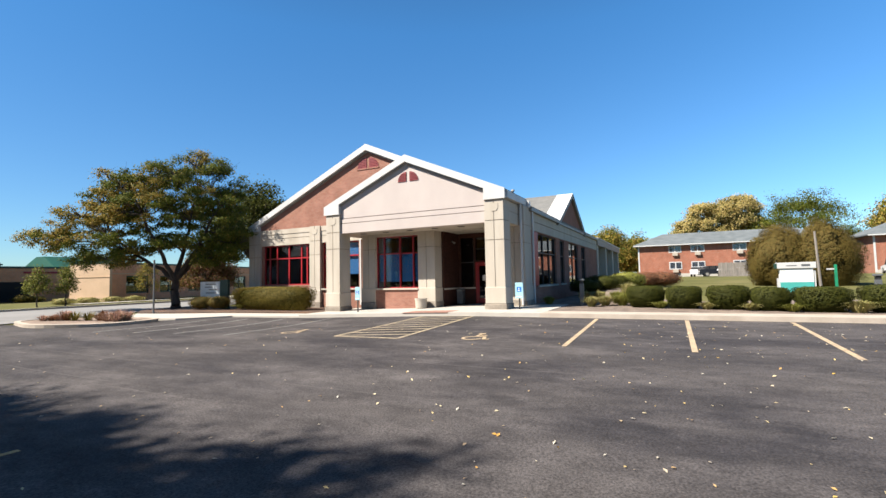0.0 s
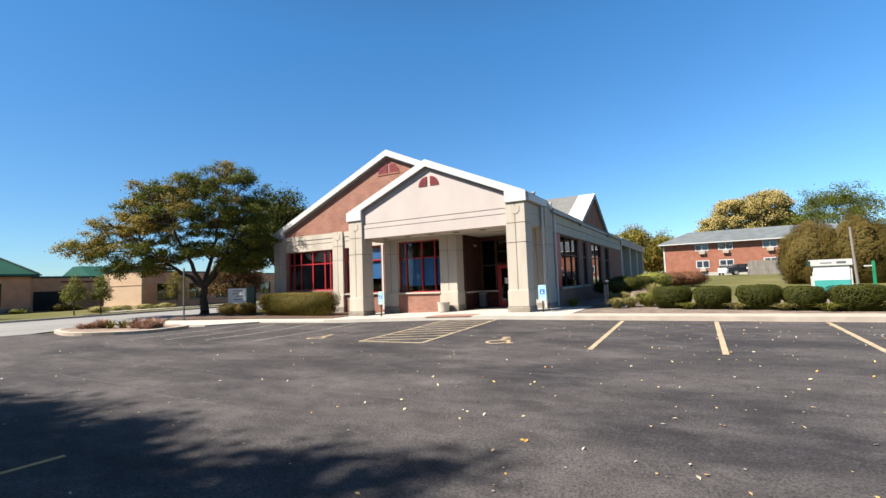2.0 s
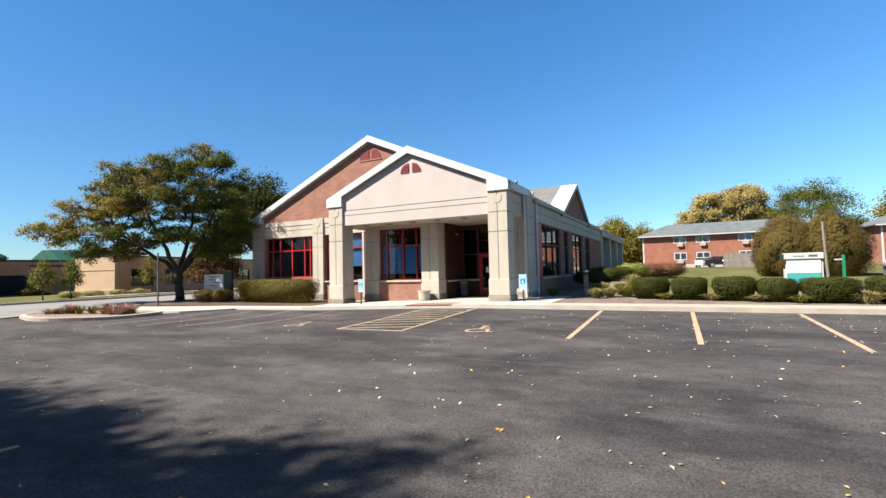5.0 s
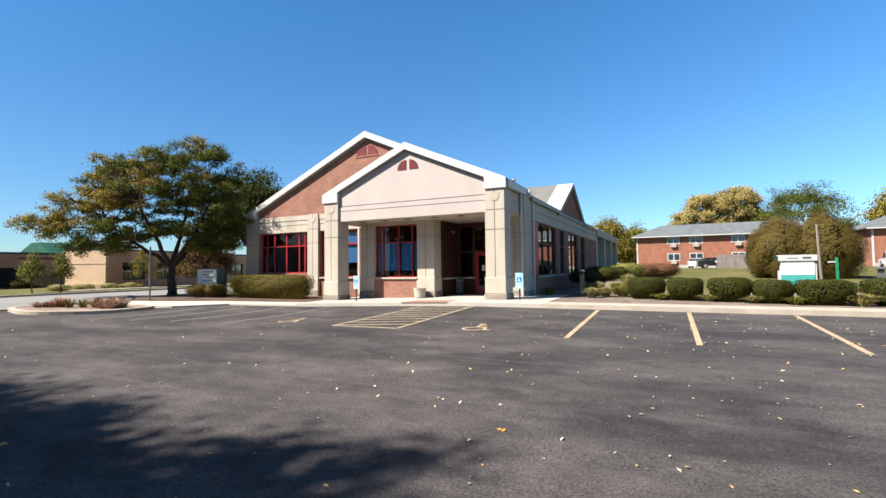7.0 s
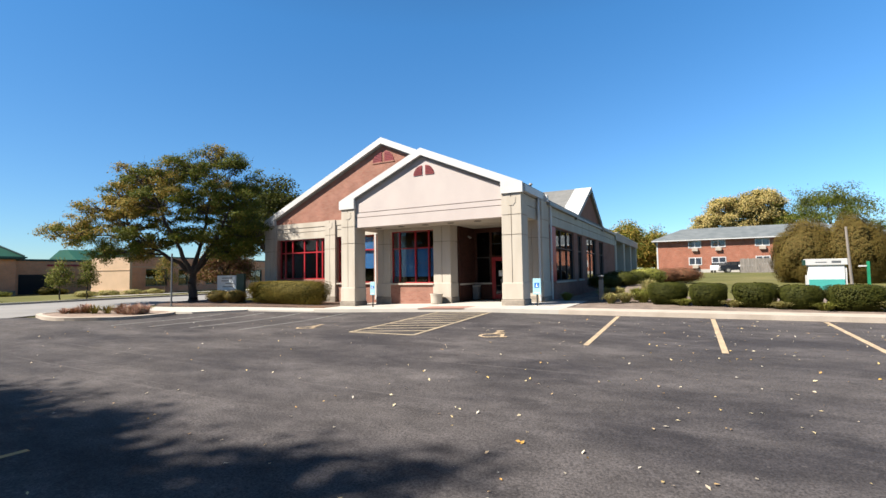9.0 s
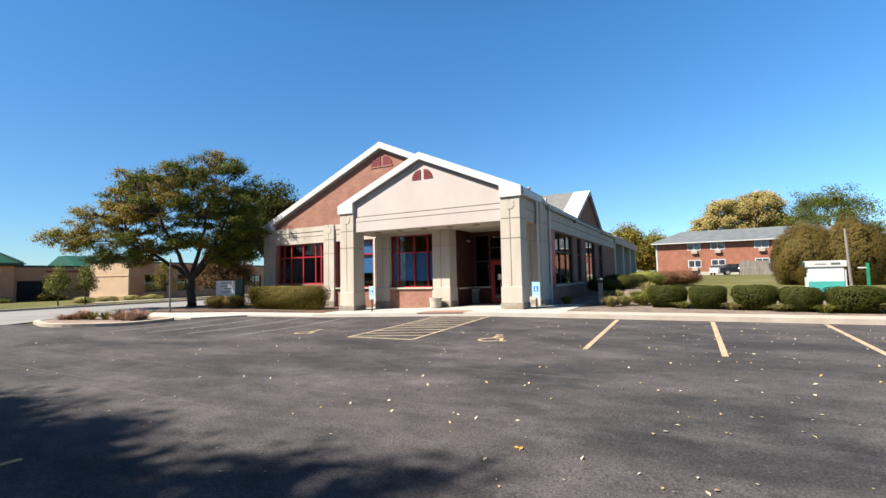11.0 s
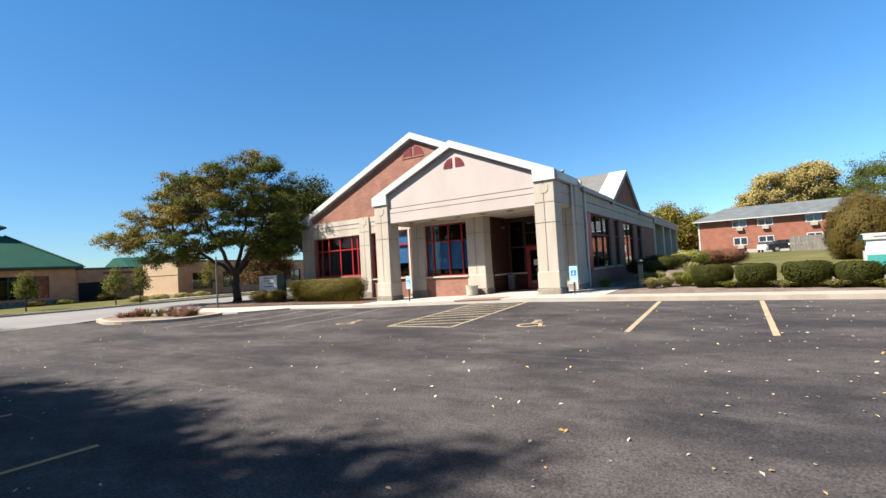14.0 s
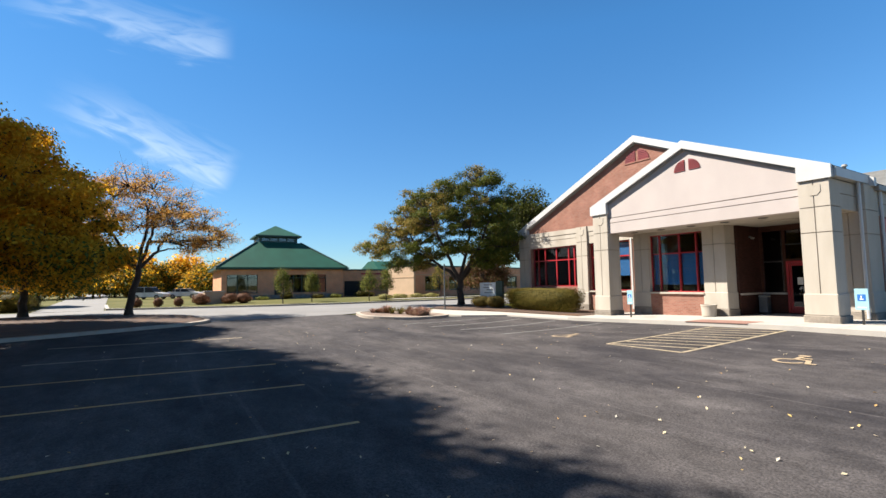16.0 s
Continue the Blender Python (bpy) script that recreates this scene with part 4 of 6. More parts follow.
# blue panels behind the glass imitate the reflected sky
for a, b, c, d in ((-12.25, -11.42, 1.7, 2.95), (-11.28, -10.1, 1.9, 2.95), (-12.25, -11.42, 3.05, 3.75), (-11.28, -10.1, 3.05, 3.75)):
    part("blind", bx(a, b, 3.42, 3.43, c, d), "blind", office, "blue panel painted as sky reflected in the window")
part("downspout", bx(-9.79, -9.68, 2.98, 3.08, 0.1, 3.9, bevel=0.01), "white", office, "white square downspout")
part("window_ledge", bx(-12.75, -9.6, 3.08, 3.3, 0.98, 1.06), "stucco", office)
# brick gable over the front wall
AX, AZ, SL = -9.29, 9.44, 0.445
part("front_gable", prism(bmesh.new(), [(-18.6, EAVE), (-0.3, EAVE), (AX, AZ - 0.35)], "y", 3.2, 3.5), "brick_x", office)


def rake(name, ax, az, sl, half, y0, y1, drop, block, zb):
    """White gable trim: two sloping boards that end in square returns."""
    for s in (-1, 1):
        xe = ax + s * half
        ze = az - sl * half
        xb = ax + s * (half - block)
        pts = [(ax, az), (xe, ze), (xe, zb), (xb, zb), (xb, az - sl * (half - block) - drop), (ax, az - drop)]
        part(name, prism(bmesh.new(), pts, "y", y0, y1), "white", office)
        under = [(ax, az - drop), (xb, az - sl * (half - block) - drop), (xb, az - sl * (half - block) - drop - 0.09), (ax, az - drop - 0.09)]
        part("trim_shadow_board", prism(bmesh.new(), under, "y", y1 - 0.07, y1), "gutter", office)


rake("gable_trim", AX, AZ, SL, 9.61, 2.96, 3.19, 0.36, 0.95, 4.86)


def roof_slope(name, pts, mat="shingle", th=0.12):
    bm = bmesh.new()
    lo = [bm.verts.new(p) for p in pts]
    hi = [bm.verts.new((p[0], p[1], p[2] - th)) for p in pts]
    bm.faces.new(lo)
    bm.faces.new(hi)
    n = len(pts)
    for k in range(n):
        bm.faces.new((lo[k], lo[(k + 1) % n], hi[(k + 1) % n], hi[k]))
    return part(name, bm, mat, office)


roof_slope("roof", [(AX, 3.18, AZ - 0.05), (0.3, 3.18, EAVE + 0.1), (0.3, 26, EAVE + 0.1), (AX, 26, AZ - 0.05)])
roof_slope("roof", [(AX, 3.18, AZ - 0.05), (-19.0, 3.18, EAVE + 0.1), (-19.0, 26, EAVE + 0.1), (AX, 26, AZ - 0.05)])
# porch
PX, PZ = -4.84, 7.47
part("porch_gable", prism(bmesh.new(), [(-8.8, 4.7), (-0.86, 4.7), (-0.86, 5.46), (PX, PZ - 0.28), (-8.8, 5.46)], "y", 0.12, 0.5), "stucco_gable", office)
part("porch_beam", bx(-8.82, -0.87, 0.11, 0.55, 3.93, 4.42), "stucco_gable", office)
part("beam_groove", bx(-8.82, -0.87, 0.14, 0.5, 4.42, 4.45), "stone", office)
part("porch_beam", bx(-8.82, -0.87, 0.11, 0.5, 4.45, 4.665), "stucco_gable", office)
part("beam_groove", bx(-8.82, -0.87, 0.14, 0.5, 4.665, 4.7), "stone", office)
rake("porch_trim", PX, PZ, 0.432, 4.94, -0.07, 0.11, 0.34, 0.97, 4.9)
for x0, x1 in ((-0.62, -0.02), (-9.66, -9.06)):
    part("side_beam", bx(x0, x1, 0.87, 3.2, 3.93, 4.44), "stucco", office)
    part("beam_groove", bx(x0 + 0.02, x1 - 0.02, 0.87, 3.2, 4.44, 4.47), "stone", office)
    part("side_beam", bx(x0, x1, 0.87, 3.2, 4.47, 4.9), "stucco", office)
roof_slope("porch_roof", [(PX, 0.1, PZ - 0.03), (0.12, 0.1, 5.3), (0.12, 3.3, 5.3), (PX, 3.3, PZ - 0.03)])
roof_slope("porch_roof", [(PX, 0.1, PZ - 0.03), (-9.8, 0.1, 5.3), (-9.8, 3.3, 5.3), (PX, 3.3, PZ - 0.03)])
part("porch_gutter", bx(-0.05, 0.18, 0.115, 3.5, 4.94, 5.24), "white", office)
part("porch_soffit", bx(-9.06, -0.62, 0.55, 4.3, 3.93, 3.99), "soffit", office)
for k in range(6):
    part("recessed_light", lathe(bmesh.new(), [(0.0001, 3.925), (0.14, 3.925), (0.17, 3.915), (0.17, 3.935), (0.0001, 3.935)], -8.0 + 1.4 * k, 0.95, 14), "bronze", office)
part("ceiling_vent", bx(-2.9, -1.6, 2.2, 2.5, 3.90, 3.929), "soffit", office)
# bay with large window under the porch
BW = (-7.84, -5.2, 1.06, 3.78)
part("bay_wall", bx(-7.84, -5.2, 1.72, 1.95, -0.1, 0.98), "brick_x", office)
part("bay_ledge", bx(-7.84, -5.2, 1.64, 2.08, 0.98, 1.06), "stucco", office)
part("bay_head", bx(-7.84, -5.2, 1.72, 2.08, 3.78, 3.93), "stucco", office)
window("bay_window", "y", *BW, 1.93, (-7.38, -6.4, -5.6), 2.87, office, fw=0.048, glass="glass_clear")
# the sky's reflection in the bay is painted as blue panels
for a, b in ((-7.74, -7.45), (-7.33, -6.46), (-6.34, -5.66), (-5.54, -5.3)):
    part("blind", bx(a, b, 2.05, 2.06, 1.4, 2.84), "blind", office, "blue panel painted as sky reflected in the window")
part("bay_side_wall", bx(-4.5, -4.12, 2.5, 4.35, -0.1, 3.93), "brick_dark", office)
part("bay_side_wall", bx(-8.5, -8.3, 2.5, 3.2, -0.1, 3.93), "stucco", office)
# recessed entrance
part("entrance_wall", wall_cells(bmesh.new(), "y", -4.12, -0.8, -0.1, 3.93, 4.35, 4.6, [(-3.12, -1.17, 0.155, 2.35), (-4.0, -3.22, 1.01, 3.7), (-3.12, -1.17, 2.45, 3.7)]), "brick_dark_x", office)
part("entrance_ledge", bx(-4.12, -3.13, 4.27, 4.35, 0.93, 1.01), "stucco", office)
for a, b, c, d in ((-4.0, -3.22, 1.01, 3.7), (-3.12, -1.17, 2.45, 3.7)):
    part("storefront_pane", bx(a, b, 4.45, 4.456, c, d), "glass", office)
    part("storefront_bar", bx(a, b, 4.40, 4.47, (c + d) / 2 - 0.03, (c + d) / 2 + 0.03), "bronze", office)
door = part("door_frame", wall_cells(bmesh.new(), "y", -3.12, -1.17, 0.155, 2.35, 4.33, 4.46, [(-3.03, -2.19, 0.16, 2.26), (-2.10, -1.26, 0.16, 2.26)]), "red", office)
for x0 in (-3.03, -2.10):
    leaf_ = part("door_leaf", wall_cells(bmesh.new(), "y", x0 + 0.005, x0 + 0.835, 0.165, 2.25, 4.38, 4.43, [(x0 + 0.09, x0 + 0.75, 0.42, 2.15)]), "red", door)
    part("door_pane", bx(x0 + 0.09, x0 + 0.75, 4.40, 4.406, 0.42, 2.15), "glass", door)
    part("pull_handle", tube(bmesh.new(), (x0 + 0.72, 4.33, 0.95), (x0 + 0.72, 4.33, 1.35), 0.018, 0.018, 8), "white", door)
part("door_notice", bx(-2.75, -2.55, 4.385, 4.395, 1.35, 1.65), "white_paint", door, "white paper notice")
part("side_ledge", bx(-4.12, -4.04, 2.5, 4.26, 0.93, 1.01), "stucco", office)
lamp = part("flood_light", bx(-4.12, -4.05, 3.45, 3.55, 3.42, 3.50, bevel=0.01), "grey_metal", office, "grey twin flood light")
for y in (3.43, 3.57):
    part("lamp_head", tube(bmesh.new(), (-4.05, y, 3.45), (-3.96, y + 0.01, 3.38), 0.025, 0.055, 10), "gutter", lamp)
# side wall, facing the hedge
SW = [(4.92, 9.2, 1.05, 3.78), (10.3, 11.6, 1.05, 3.78), (13.05, 16.5, 1.05, 3.78), (17.9, 19.8, 1.05, 3.78)]
part("side_wall", wall_cells(bmesh.new(), "x", 3.55, 26.0, -0.2, 3.84, -0.15, 0.15, SW), "brick_y", office)
for k, (w_, nb) in enumerate(zip(SW, (2, 1, 1, 1))):
    y0, y1 = w_[0], w_[1]
    window("side_window", "x", *w_, 0.06, [y0 + (y1 - y0) * (q + 1) / (nb + 1) for q in range(nb)], 2.78, office, red="bronze", sign=1, fw=0.045)
    part("side_ledge", bx(0.0, 0.23, y0 - 0.15, y1 + 0.15, 0.96, 1.05), "stucco", office)
part("side_panel", bx(0.15, 0.18, 4.12, 4.9, 1.06, 3.78), "red", office, "red painted panel")
part("side_frieze", bx(-0.15, 0.19, 3.55, 26, 3.84, 4.28), "stucco", office)
part("frieze_band", bx(-0.15, 0.165, 3.55, 26, 4.28, 4.31), "stone", office)
part("side_frieze", bx(-0.15, 0.20, 3.55, 26, 4.31, 4.72), "stucco", office)
part("gutter", bx(0.02, 0.36, 3.3, 9.6, 4.72, 4.92, bevel=0.02), "gutter", office)
part("gutter", bx(0.02, 0.36, 19.3, 26, 4.72, 4.92, bevel=0.02), "gutter", office)
part("downspout", tube(bmesh.new(), (0.26, 3.68, 0.2), (0.26, 3.68, 4.75), 0.055, 0.055, 8), "white", office)
part("downspout", tube(bmesh.new(), (0.10, 2.2, 0.2), (0.10, 2.2, 4.95), 0.055, 0.055, 8), "white", office)
# cross gable over the side wall
GY, GZ, GH = 14.3, 7.28, 4.95
part("side_gable", prism(bmesh.new(), [(GY - GH + 0.4, 4.72), (GY + GH - 0.4, 4.72), (GY, GZ - 0.3)], "x", -0.1, 0.16), "brick_y", office)
part("gable_sill", bx(0.0, 0.3, GY - GH + 0.3, GY + GH - 0.3, 4.72, 4.86), "gutter", office)
for s in (-1, 1):
    sl = (GZ - 4.72) / GH
    pts = [(GY, GZ), (GY + s * GH, 4.72), (GY + s * GH, 4.62), (GY + s * (GH - 0.3), 4.62), (GY, GZ - 0.24)]
    part("gable_trim", prism(bmesh.new(), pts, "x", 0.17, 0.34), "gutter", office)
    roof_slope("cross_roof", [(0.34, GY, GZ + 0.04), (-5.0, GY, GZ + 0.04), (0.25, GY + s * GH, 4.76), (0.34, GY + s * GH, 4.76)])
    # metal capping of the gable roof edge
    roof_slope("roof_edge_capping", [(0.36, GY, GZ + 0.055), (-0.75, GY, GZ + 0.055), (-0.75, GY + s * GH, 4.775), (0.36, GY + s * GH, 4.775)], "white", 0.012)
part("roof_vent", tube(bmesh.new(), (-0.3, 2.4, 5.1), (-0.3, 2.4, 5.62), 0.05, 0.05, 8), "gutter", office)
part("vent_cap", tube(bmesh.new(), (-0.3, 2.4, 5.62), (-0.3, 2.4, 5.69), 0.10, 0.07, 10), "gutter", office)
# rear wing
part("rear_wall", bx(-9, -0.6, 26, 46, -0.1, 4.5), "stucco", office)
part("rear_fascia", bx(-9, 0.3, 26, 46.3, 4.35, 4.95), "gutter", office)
part("rear_capping", bx(-9.05, 0.36, 26.0, 46.36, 4.95, 5.05), "white", office)
for y in (26.6, 32.8, 39.0, 45.2):
    part("rear_pier", grooved(bmesh.new(), -0.55, 0.2, y - 0.5, y + 0.5, 0.1, 4.35, "x"), "stucco", office)
# closed body behind; near-black inner surfaces stand in for unlit rooms
part("back_wall", bx(-18.8, -9, 25.7, 26, -0.2, 4.9), "brick_x", office)
part("far_side_wall", bx(-18.8, -18.5, 3.5, 25.7, -0.2, 4.9), "brick_y", office)
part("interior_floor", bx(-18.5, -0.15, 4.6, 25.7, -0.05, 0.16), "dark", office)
part("dark_backing_partition", bx(-18.5, -0.16, 9.0, 9.1, 0.16, 4.6), "dark", office)
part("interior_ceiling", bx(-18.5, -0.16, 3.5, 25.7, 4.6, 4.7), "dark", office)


def arch_louvre(name, cx, z0, r, y, mat="louvre_red"):
    """A half-round louvred vent in two quarter panels with a pale bar between."""
    a = new(name)
    a.parent = office
    a.empty_display_size = 0.1
    for s in (-1, 1):
        pts = [(cx + s * 0.09, z0)] + [(cx + s * (0.09 + (r - 0.09) * math.cos(t)), z0 + r * 0.82 * math.sin(t)) for t in (math.pi / 2 * k / 10 for k in range(11))]
        part("louvre_panel", prism(bmesh.new(), pts, "y", y - 0.03, y + 0.05), mat, a)
        for k in range(1, 6):
            z = z0 + r * 0.82 * k / 6.5
            w = (r - 0.09) * math.sqrt(max(0.0, 1 - (k / 6.5) ** 2)) - 0.03
            if w > 0.06:
                part("slat", bx(min(cx + s * 0.1, cx + s * (0.1 + w)), max(cx + s * 0.1, cx + s * (0.1 + w)), y - 0.045, y - 0.028, z, z + 0.025), mat, a)
    if y > 2:
        part("louvre_sill", bx(cx - r - 0.04, cx + r + 0.04, y - 0.035, y + 0.02, z0 - 0.07, z0 - 0.005), "brick_x", a)


arch_louvre("arched_vent", -9.27, 8.06, 0.74, 3.2)
arch_louvre("arched_vent", -4.76, 6.2, 0.56, 0.12)

# ---------------- things at the porch ----------------
def ada_sign(x, y, zb, w, z0, z1, label):
    t = thing("accessible_parking_sign", label, "sign", "accessible parking signs", at=(x, y, zb))
    part("post", bx(-0.03, 0.03, 0.012, 0.045, -0.1, z0 + 0.1), "bronze", t)
    face = part("sign_plate", bx(-w / 2, w / 2, -0.008, 0.012, z0, z1, bevel=0.004), "blue_sign", t)
    c = (z0 + z1) / 2 + 0.05
    part("symbol_field", bx(-w * 0.3, w * 0.3, -0.013, -0.008, c - w * 0.3, c + w * 0.3), "blue", face)
    bm = bx(-0.02, 0.01, -0.017, -0.013, c - 0.02, c + 0.06)
    box(bm, -0.05, 0.05, -0.017, -0.013, c - 0.06, c - 0.03)
    part("symbol", bm, "white_paint", face)
    part("sign_bar", bx(-w * 0.32, w * 0.32, -0.012, -0.008, z0 + 0.06, z0 + 0.09), "white_paint", face)


ada_sign(-7.3, -0.55, 0.03, 0.27, 0.53, 1.16, "pale blue accessible parking sign on a short dark post")
ada_sign(0.55, 0.15, 0.15, 0.34, 0.46, 1.12, "large pale blue accessible parking sign on a short post")

urn = thing("planter_urn", "round pale concrete planter at the bay corner", "planter", at=(-4.8, 1.25, 0.06))
part("bowl", lathe(bmesh.new(), [(0.25, 0.0), (0.27, 0.04), (0.285, 0.3), (0.30, 0.42), (0.315, 0.45), (0.315, 0.50), (0.27, 0.50), (0.26, 0.44), (0.0001, 0.43)], sides=24), "stucco", urn)
can = thing("trash_can", "dark grey square trash can by the entrance", "trash can", at=(-3.85, 3.95, 0.15))
part("body", bx(-0.17, 0.17, -0.17, 0.17, 0, 0.66, bevel=0.02), "grey_metal", can)
part("lid", bx(-0.185, 0.185, -0.185, 0.185, 0.66, 0.76, bevel=0.04), "gutter", can)


def bollard(x, y, z):
    t = thing("bollard_light", "grey square bollard light with dark cap", "lamp", "bollard lights", at=(x, y, z))
    part("post", bx(-0.09, 0.09, -0.09, 0.09, -0.1, 1.0, bevel=0.008), "grey_metal", t)
    part("light_head", bx(-0.075, 0.075, -0.075, 0.075, 1.0, 1.13), "black", t)
    part("cap", bx(-0.12, 0.12, -0.12, 0.12, 1.13, 1.21, bevel=0.015), "grey_metal", t)


bollard(2.57, 3.35, 0.14)
bollard(13.0, 3.2, 0.14)

# ---------------- planting ----------------
for k, (x, y, rx, h) in enumerate(((5.3, 2.75, 0.70, 0.88), (6.72, 2.2, 0.61, 0.85), (8.2, 1.85, 0.65, 0.87), (9.45, 1.45, 0.55, 0.80), (10.85, 1.05, 0.72, 0.82), (12.72, 1.25, 0.74, 0.86), (15.0, 1.3, 0.74, 0.86), (17.2, 1.3, 0.74, 0.86))):
    shrub("clipped_bush", (x, y, ground_z(x, y) + 0.12), rx, 0.75, h, ["lf_hedge"], "dark green clipped round bush in a mulch bed", "bush", 20 + k, 15000, 0.03, 5.5, "clipped bushes", lumps=0.08, foot=0.82)
for k, (x, y, rx, ry, h) in enumerate(((1.9, 8.6, 0.9, 0.8, 0.8), (2.8, 9.6, 0.9, 0.8, 0.75), (3.1, 12.5, 1.0, 0.9, 0.8), (2.2, 12.0, 1.0, 0.9, 0.85))):
    shrub("bush", (x, y, ground_z(x, y) + 0.12), rx, ry, h, ["lf_hedge"], "dark green bush beside the brick wall", "bush", 40 + k, 2200, 0.05, 2.4, "bushes by the wall")
shrub("bush", (3.75, 13.5, ground_z(4, 13.5) + 0.1), 1.1, 1.2, 1.0, ["lf_lime", "lf_olive"], "olive green mounded bush beside the bed", "bush", 50, 2600, 0.06, 2.2)
for k, (x, y, r) in enumerate(((3.2, 17.5, 1.1), (4.6, 18.0, 1.05), (5.7, 18.6, 1.25))):
    shrub("rust_bush", (x, y, ground_z(x, y)), r, 1.0, 1.05, ["lf_rust", "lf_olive"], "rust-brown autumn bush on the lawn", "bush", 55 + k, 2200, 0.06, 2.2, "rust bushes", dark="lf_rust")
rng0 = np.random.default_rng(5)
for k, (x, y, r, h) in enumerate(((0.9, 3.9, 0.45, 0.35), (1.6, 4.6, 0.55, 0.5), (2.2, 5.0, 0.55, 0.45), (3.1, 4.4, 0.6, 0.5), (3.6, 5.2, 0.6, 0.55), (4.2, 4.5, 0.6, 0.5), (4.4, 6.0, 0.6, 0.6), (3.4, 6.5, 0.6, 0.6), (2.7, 3.2, 0.5, 0.4), (3.4, 3.4, 0.55, 0.45), (2.2, 2.5, 0.45, 0.4), (4.3, 3.4, 0.5, 0.4), (5.9, 2.0, 0.5, 0.35), (7.5, 1.6, 0.5, 0.35), (8.9, 1.1, 0.5, 0.35), (10.0, 0.7, 0.5, 0.35), (11.7, 0.6, 0.65, 0.5), (12.9, 0.6, 0.6, 0.5), (14.2, 0.7, 0.6, 0.5))):
    x += 0.9 if 1.5 < x < 4.5 else 0.0
    tuft("ornamental_grass", (x, y, ground_z(x, y) + 0.12), r * 1.1, h * (1.4 if x < 5 else 1.0), "lf_straw" if k % 3 else "lf_lime", "straw-yellow low ornamental grass in mulch", 70 + k, 420, "ornamental grasses")
# long hedge in front of the left windows
shrub("hedge", (-14.45, 0.9, -0.05), 2.75, 0.72, 1.25, ["lf_olive", "lf_hedge"], "long olive green clipped box hedge", "hedge", 90, 22000, 0.045, 6.0, lumps=0.1)
shrub("low_bush", (-19.6, 0.15, -0.02), 0.75, 0.6, 0.72, ["lf_ever"], "dark brownish round bush under the tree", "bush", 91, 1800, 0.05, 2.3)
shrub("low_bush", (-18.5, 0.5, -0.02), 0.7, 0.6, 0.72, ["lf_ever"], "dark brownish round bush beside the sign", "bush", 92, 1800, 0.05, 2.3)
for k, (x, y, r) in enumerate(((-16.6, 0.5, 0.5), (-10.6, 1.4, 0.4))):
    tuft("low_plant", (x, y, 0.0), r, 0.35, "lf_lime", "yellow-green low plant at the hedge foot", 95 + k, 200, "low plants")
for k in range(18):
    u = rng0.uniform(0.1, 0.8) if k < 5 else rng0.uniform(2.1, 3.9)
    x, y = -18.9 + 0.88 * u, -8.1 + 0.48 * u + rng0.uniform(-0.5, 0.5)
    tuft("dry_shrub", (x, y, ground_z(x, y) + 0.12), rng0.uniform(0.4, 0.65), rng0.uniform(0.3, 0.6), "lf_dry" if k % 4 else "lf_rust", "dry pinkish brown twiggy shrub in the island", 110 + k, 105, "dry shrubs")
for k, (u, v) in enumerate(((1.35, 0.0), (1.75, 0.2))):
    x, y = -18.9 + 0.88 * u, -8.1 + 0.48 * u + v
    tuft("spiky_plant", (x, y, ground_z(x, y) + 0.12), 0.6, 0.5, "lf_olive", "grey-green spiky low plant in the island", 130 + k, 70, "spiky plants")

# ---------------- signs and poles ----------------
sg = thing("monument_sign", "white and teal monument sign with white cabinet on top", "sign", at=(11.9, 9.8, ground_z(11.9, 9.8)), rz=2)
part("base", bx(-0.68, 0.68, -0.14, 0.14, -0.1, 0.42), "teal", sg)
part("panel", bx(-0.68, 0.68, -0.14, 0.14, 0.42, 1.1), "white_paint", sg)
part("cabinet", bx(-0.8, 0.8, -0.2, 0.2, 1.1, 1.4, bevel=0.01), "white", sg)
part("cabinet_end", bx(-0.86, -0.8, -0.2, 0.2, 1.1, 1.36), "green_dark", sg)
for s in (-1, 1):
    part("side_post", bx(0.73 * s - 0.05, 0.73 * s + 0.05, -0.1, 0.1, -0.1, 1.0 if s > 0 else 0.62), "white", sg)
part("writing_bar", bx(-0.42, 0.02, -0.206, -0.2, 1.22, 1.26), "grey_metal", sg)
part("writing_bar", bx(0.2, 0.55, -0.206, -0.2, 1.2, 1.3), "grey_metal", sg)
gp = thing("green_post", "green metal sign post with small arm", "post", at=(13.5, 9.9, ground_z(13.5, 9.9)))
part("post", bx(-0.05, 0.05, -0.05, 0.05, -0.1, 1.25), "post_green", gp)
part("arm", bx(-0.35, -0.05, -0.015, 0.015, 1.0, 1.06), "white", gp)
wp = thing("wooden_pole", "weathered bare wooden pole behind the sign", "pole", at=(13.2, 11.2, ground_z(13.2, 11.2)))
part("shaft", tube(bmesh.new(), (0, 0, -0.2), (-0.12, 0, 3.0), 0.07, 0.05, 8), "wood_grey", wp)
lp = thing("lamp_pole", "slim grey metal pole at the road edge", "pole", at=(-19.9, -2.6, ground_z(-19.9, -2.6)))
part("shaft", tube(bmesh.new(), (0, 0, -0.1), (0, 0, 3.1), 0.05, 0.045, 8), "grey_metal", lp)
ls = thing("tree_side_sign", "white sign board on a dark green frame under the tree", "sign", at=(-20.05, 1.15, -0.28), rz=4)
part("board", bx(-0.95, 0.72, -0.03, 0.03, 0.95, 1.9, bevel=0.005), "white_paint", ls)
part("frame", bx(0.8, 1.45, -0.06, 0.1, 0.0, 2.0), "green_dark", ls)
part("post", bx(-0.1, 0.1, 0.03, 0.1, 0.0, 0.95), "green_dark", ls)
part("small_plate", bx(-0.2, 0.25, -0.02, 0.02, 0.7, 0.93), "white_paint", ls)
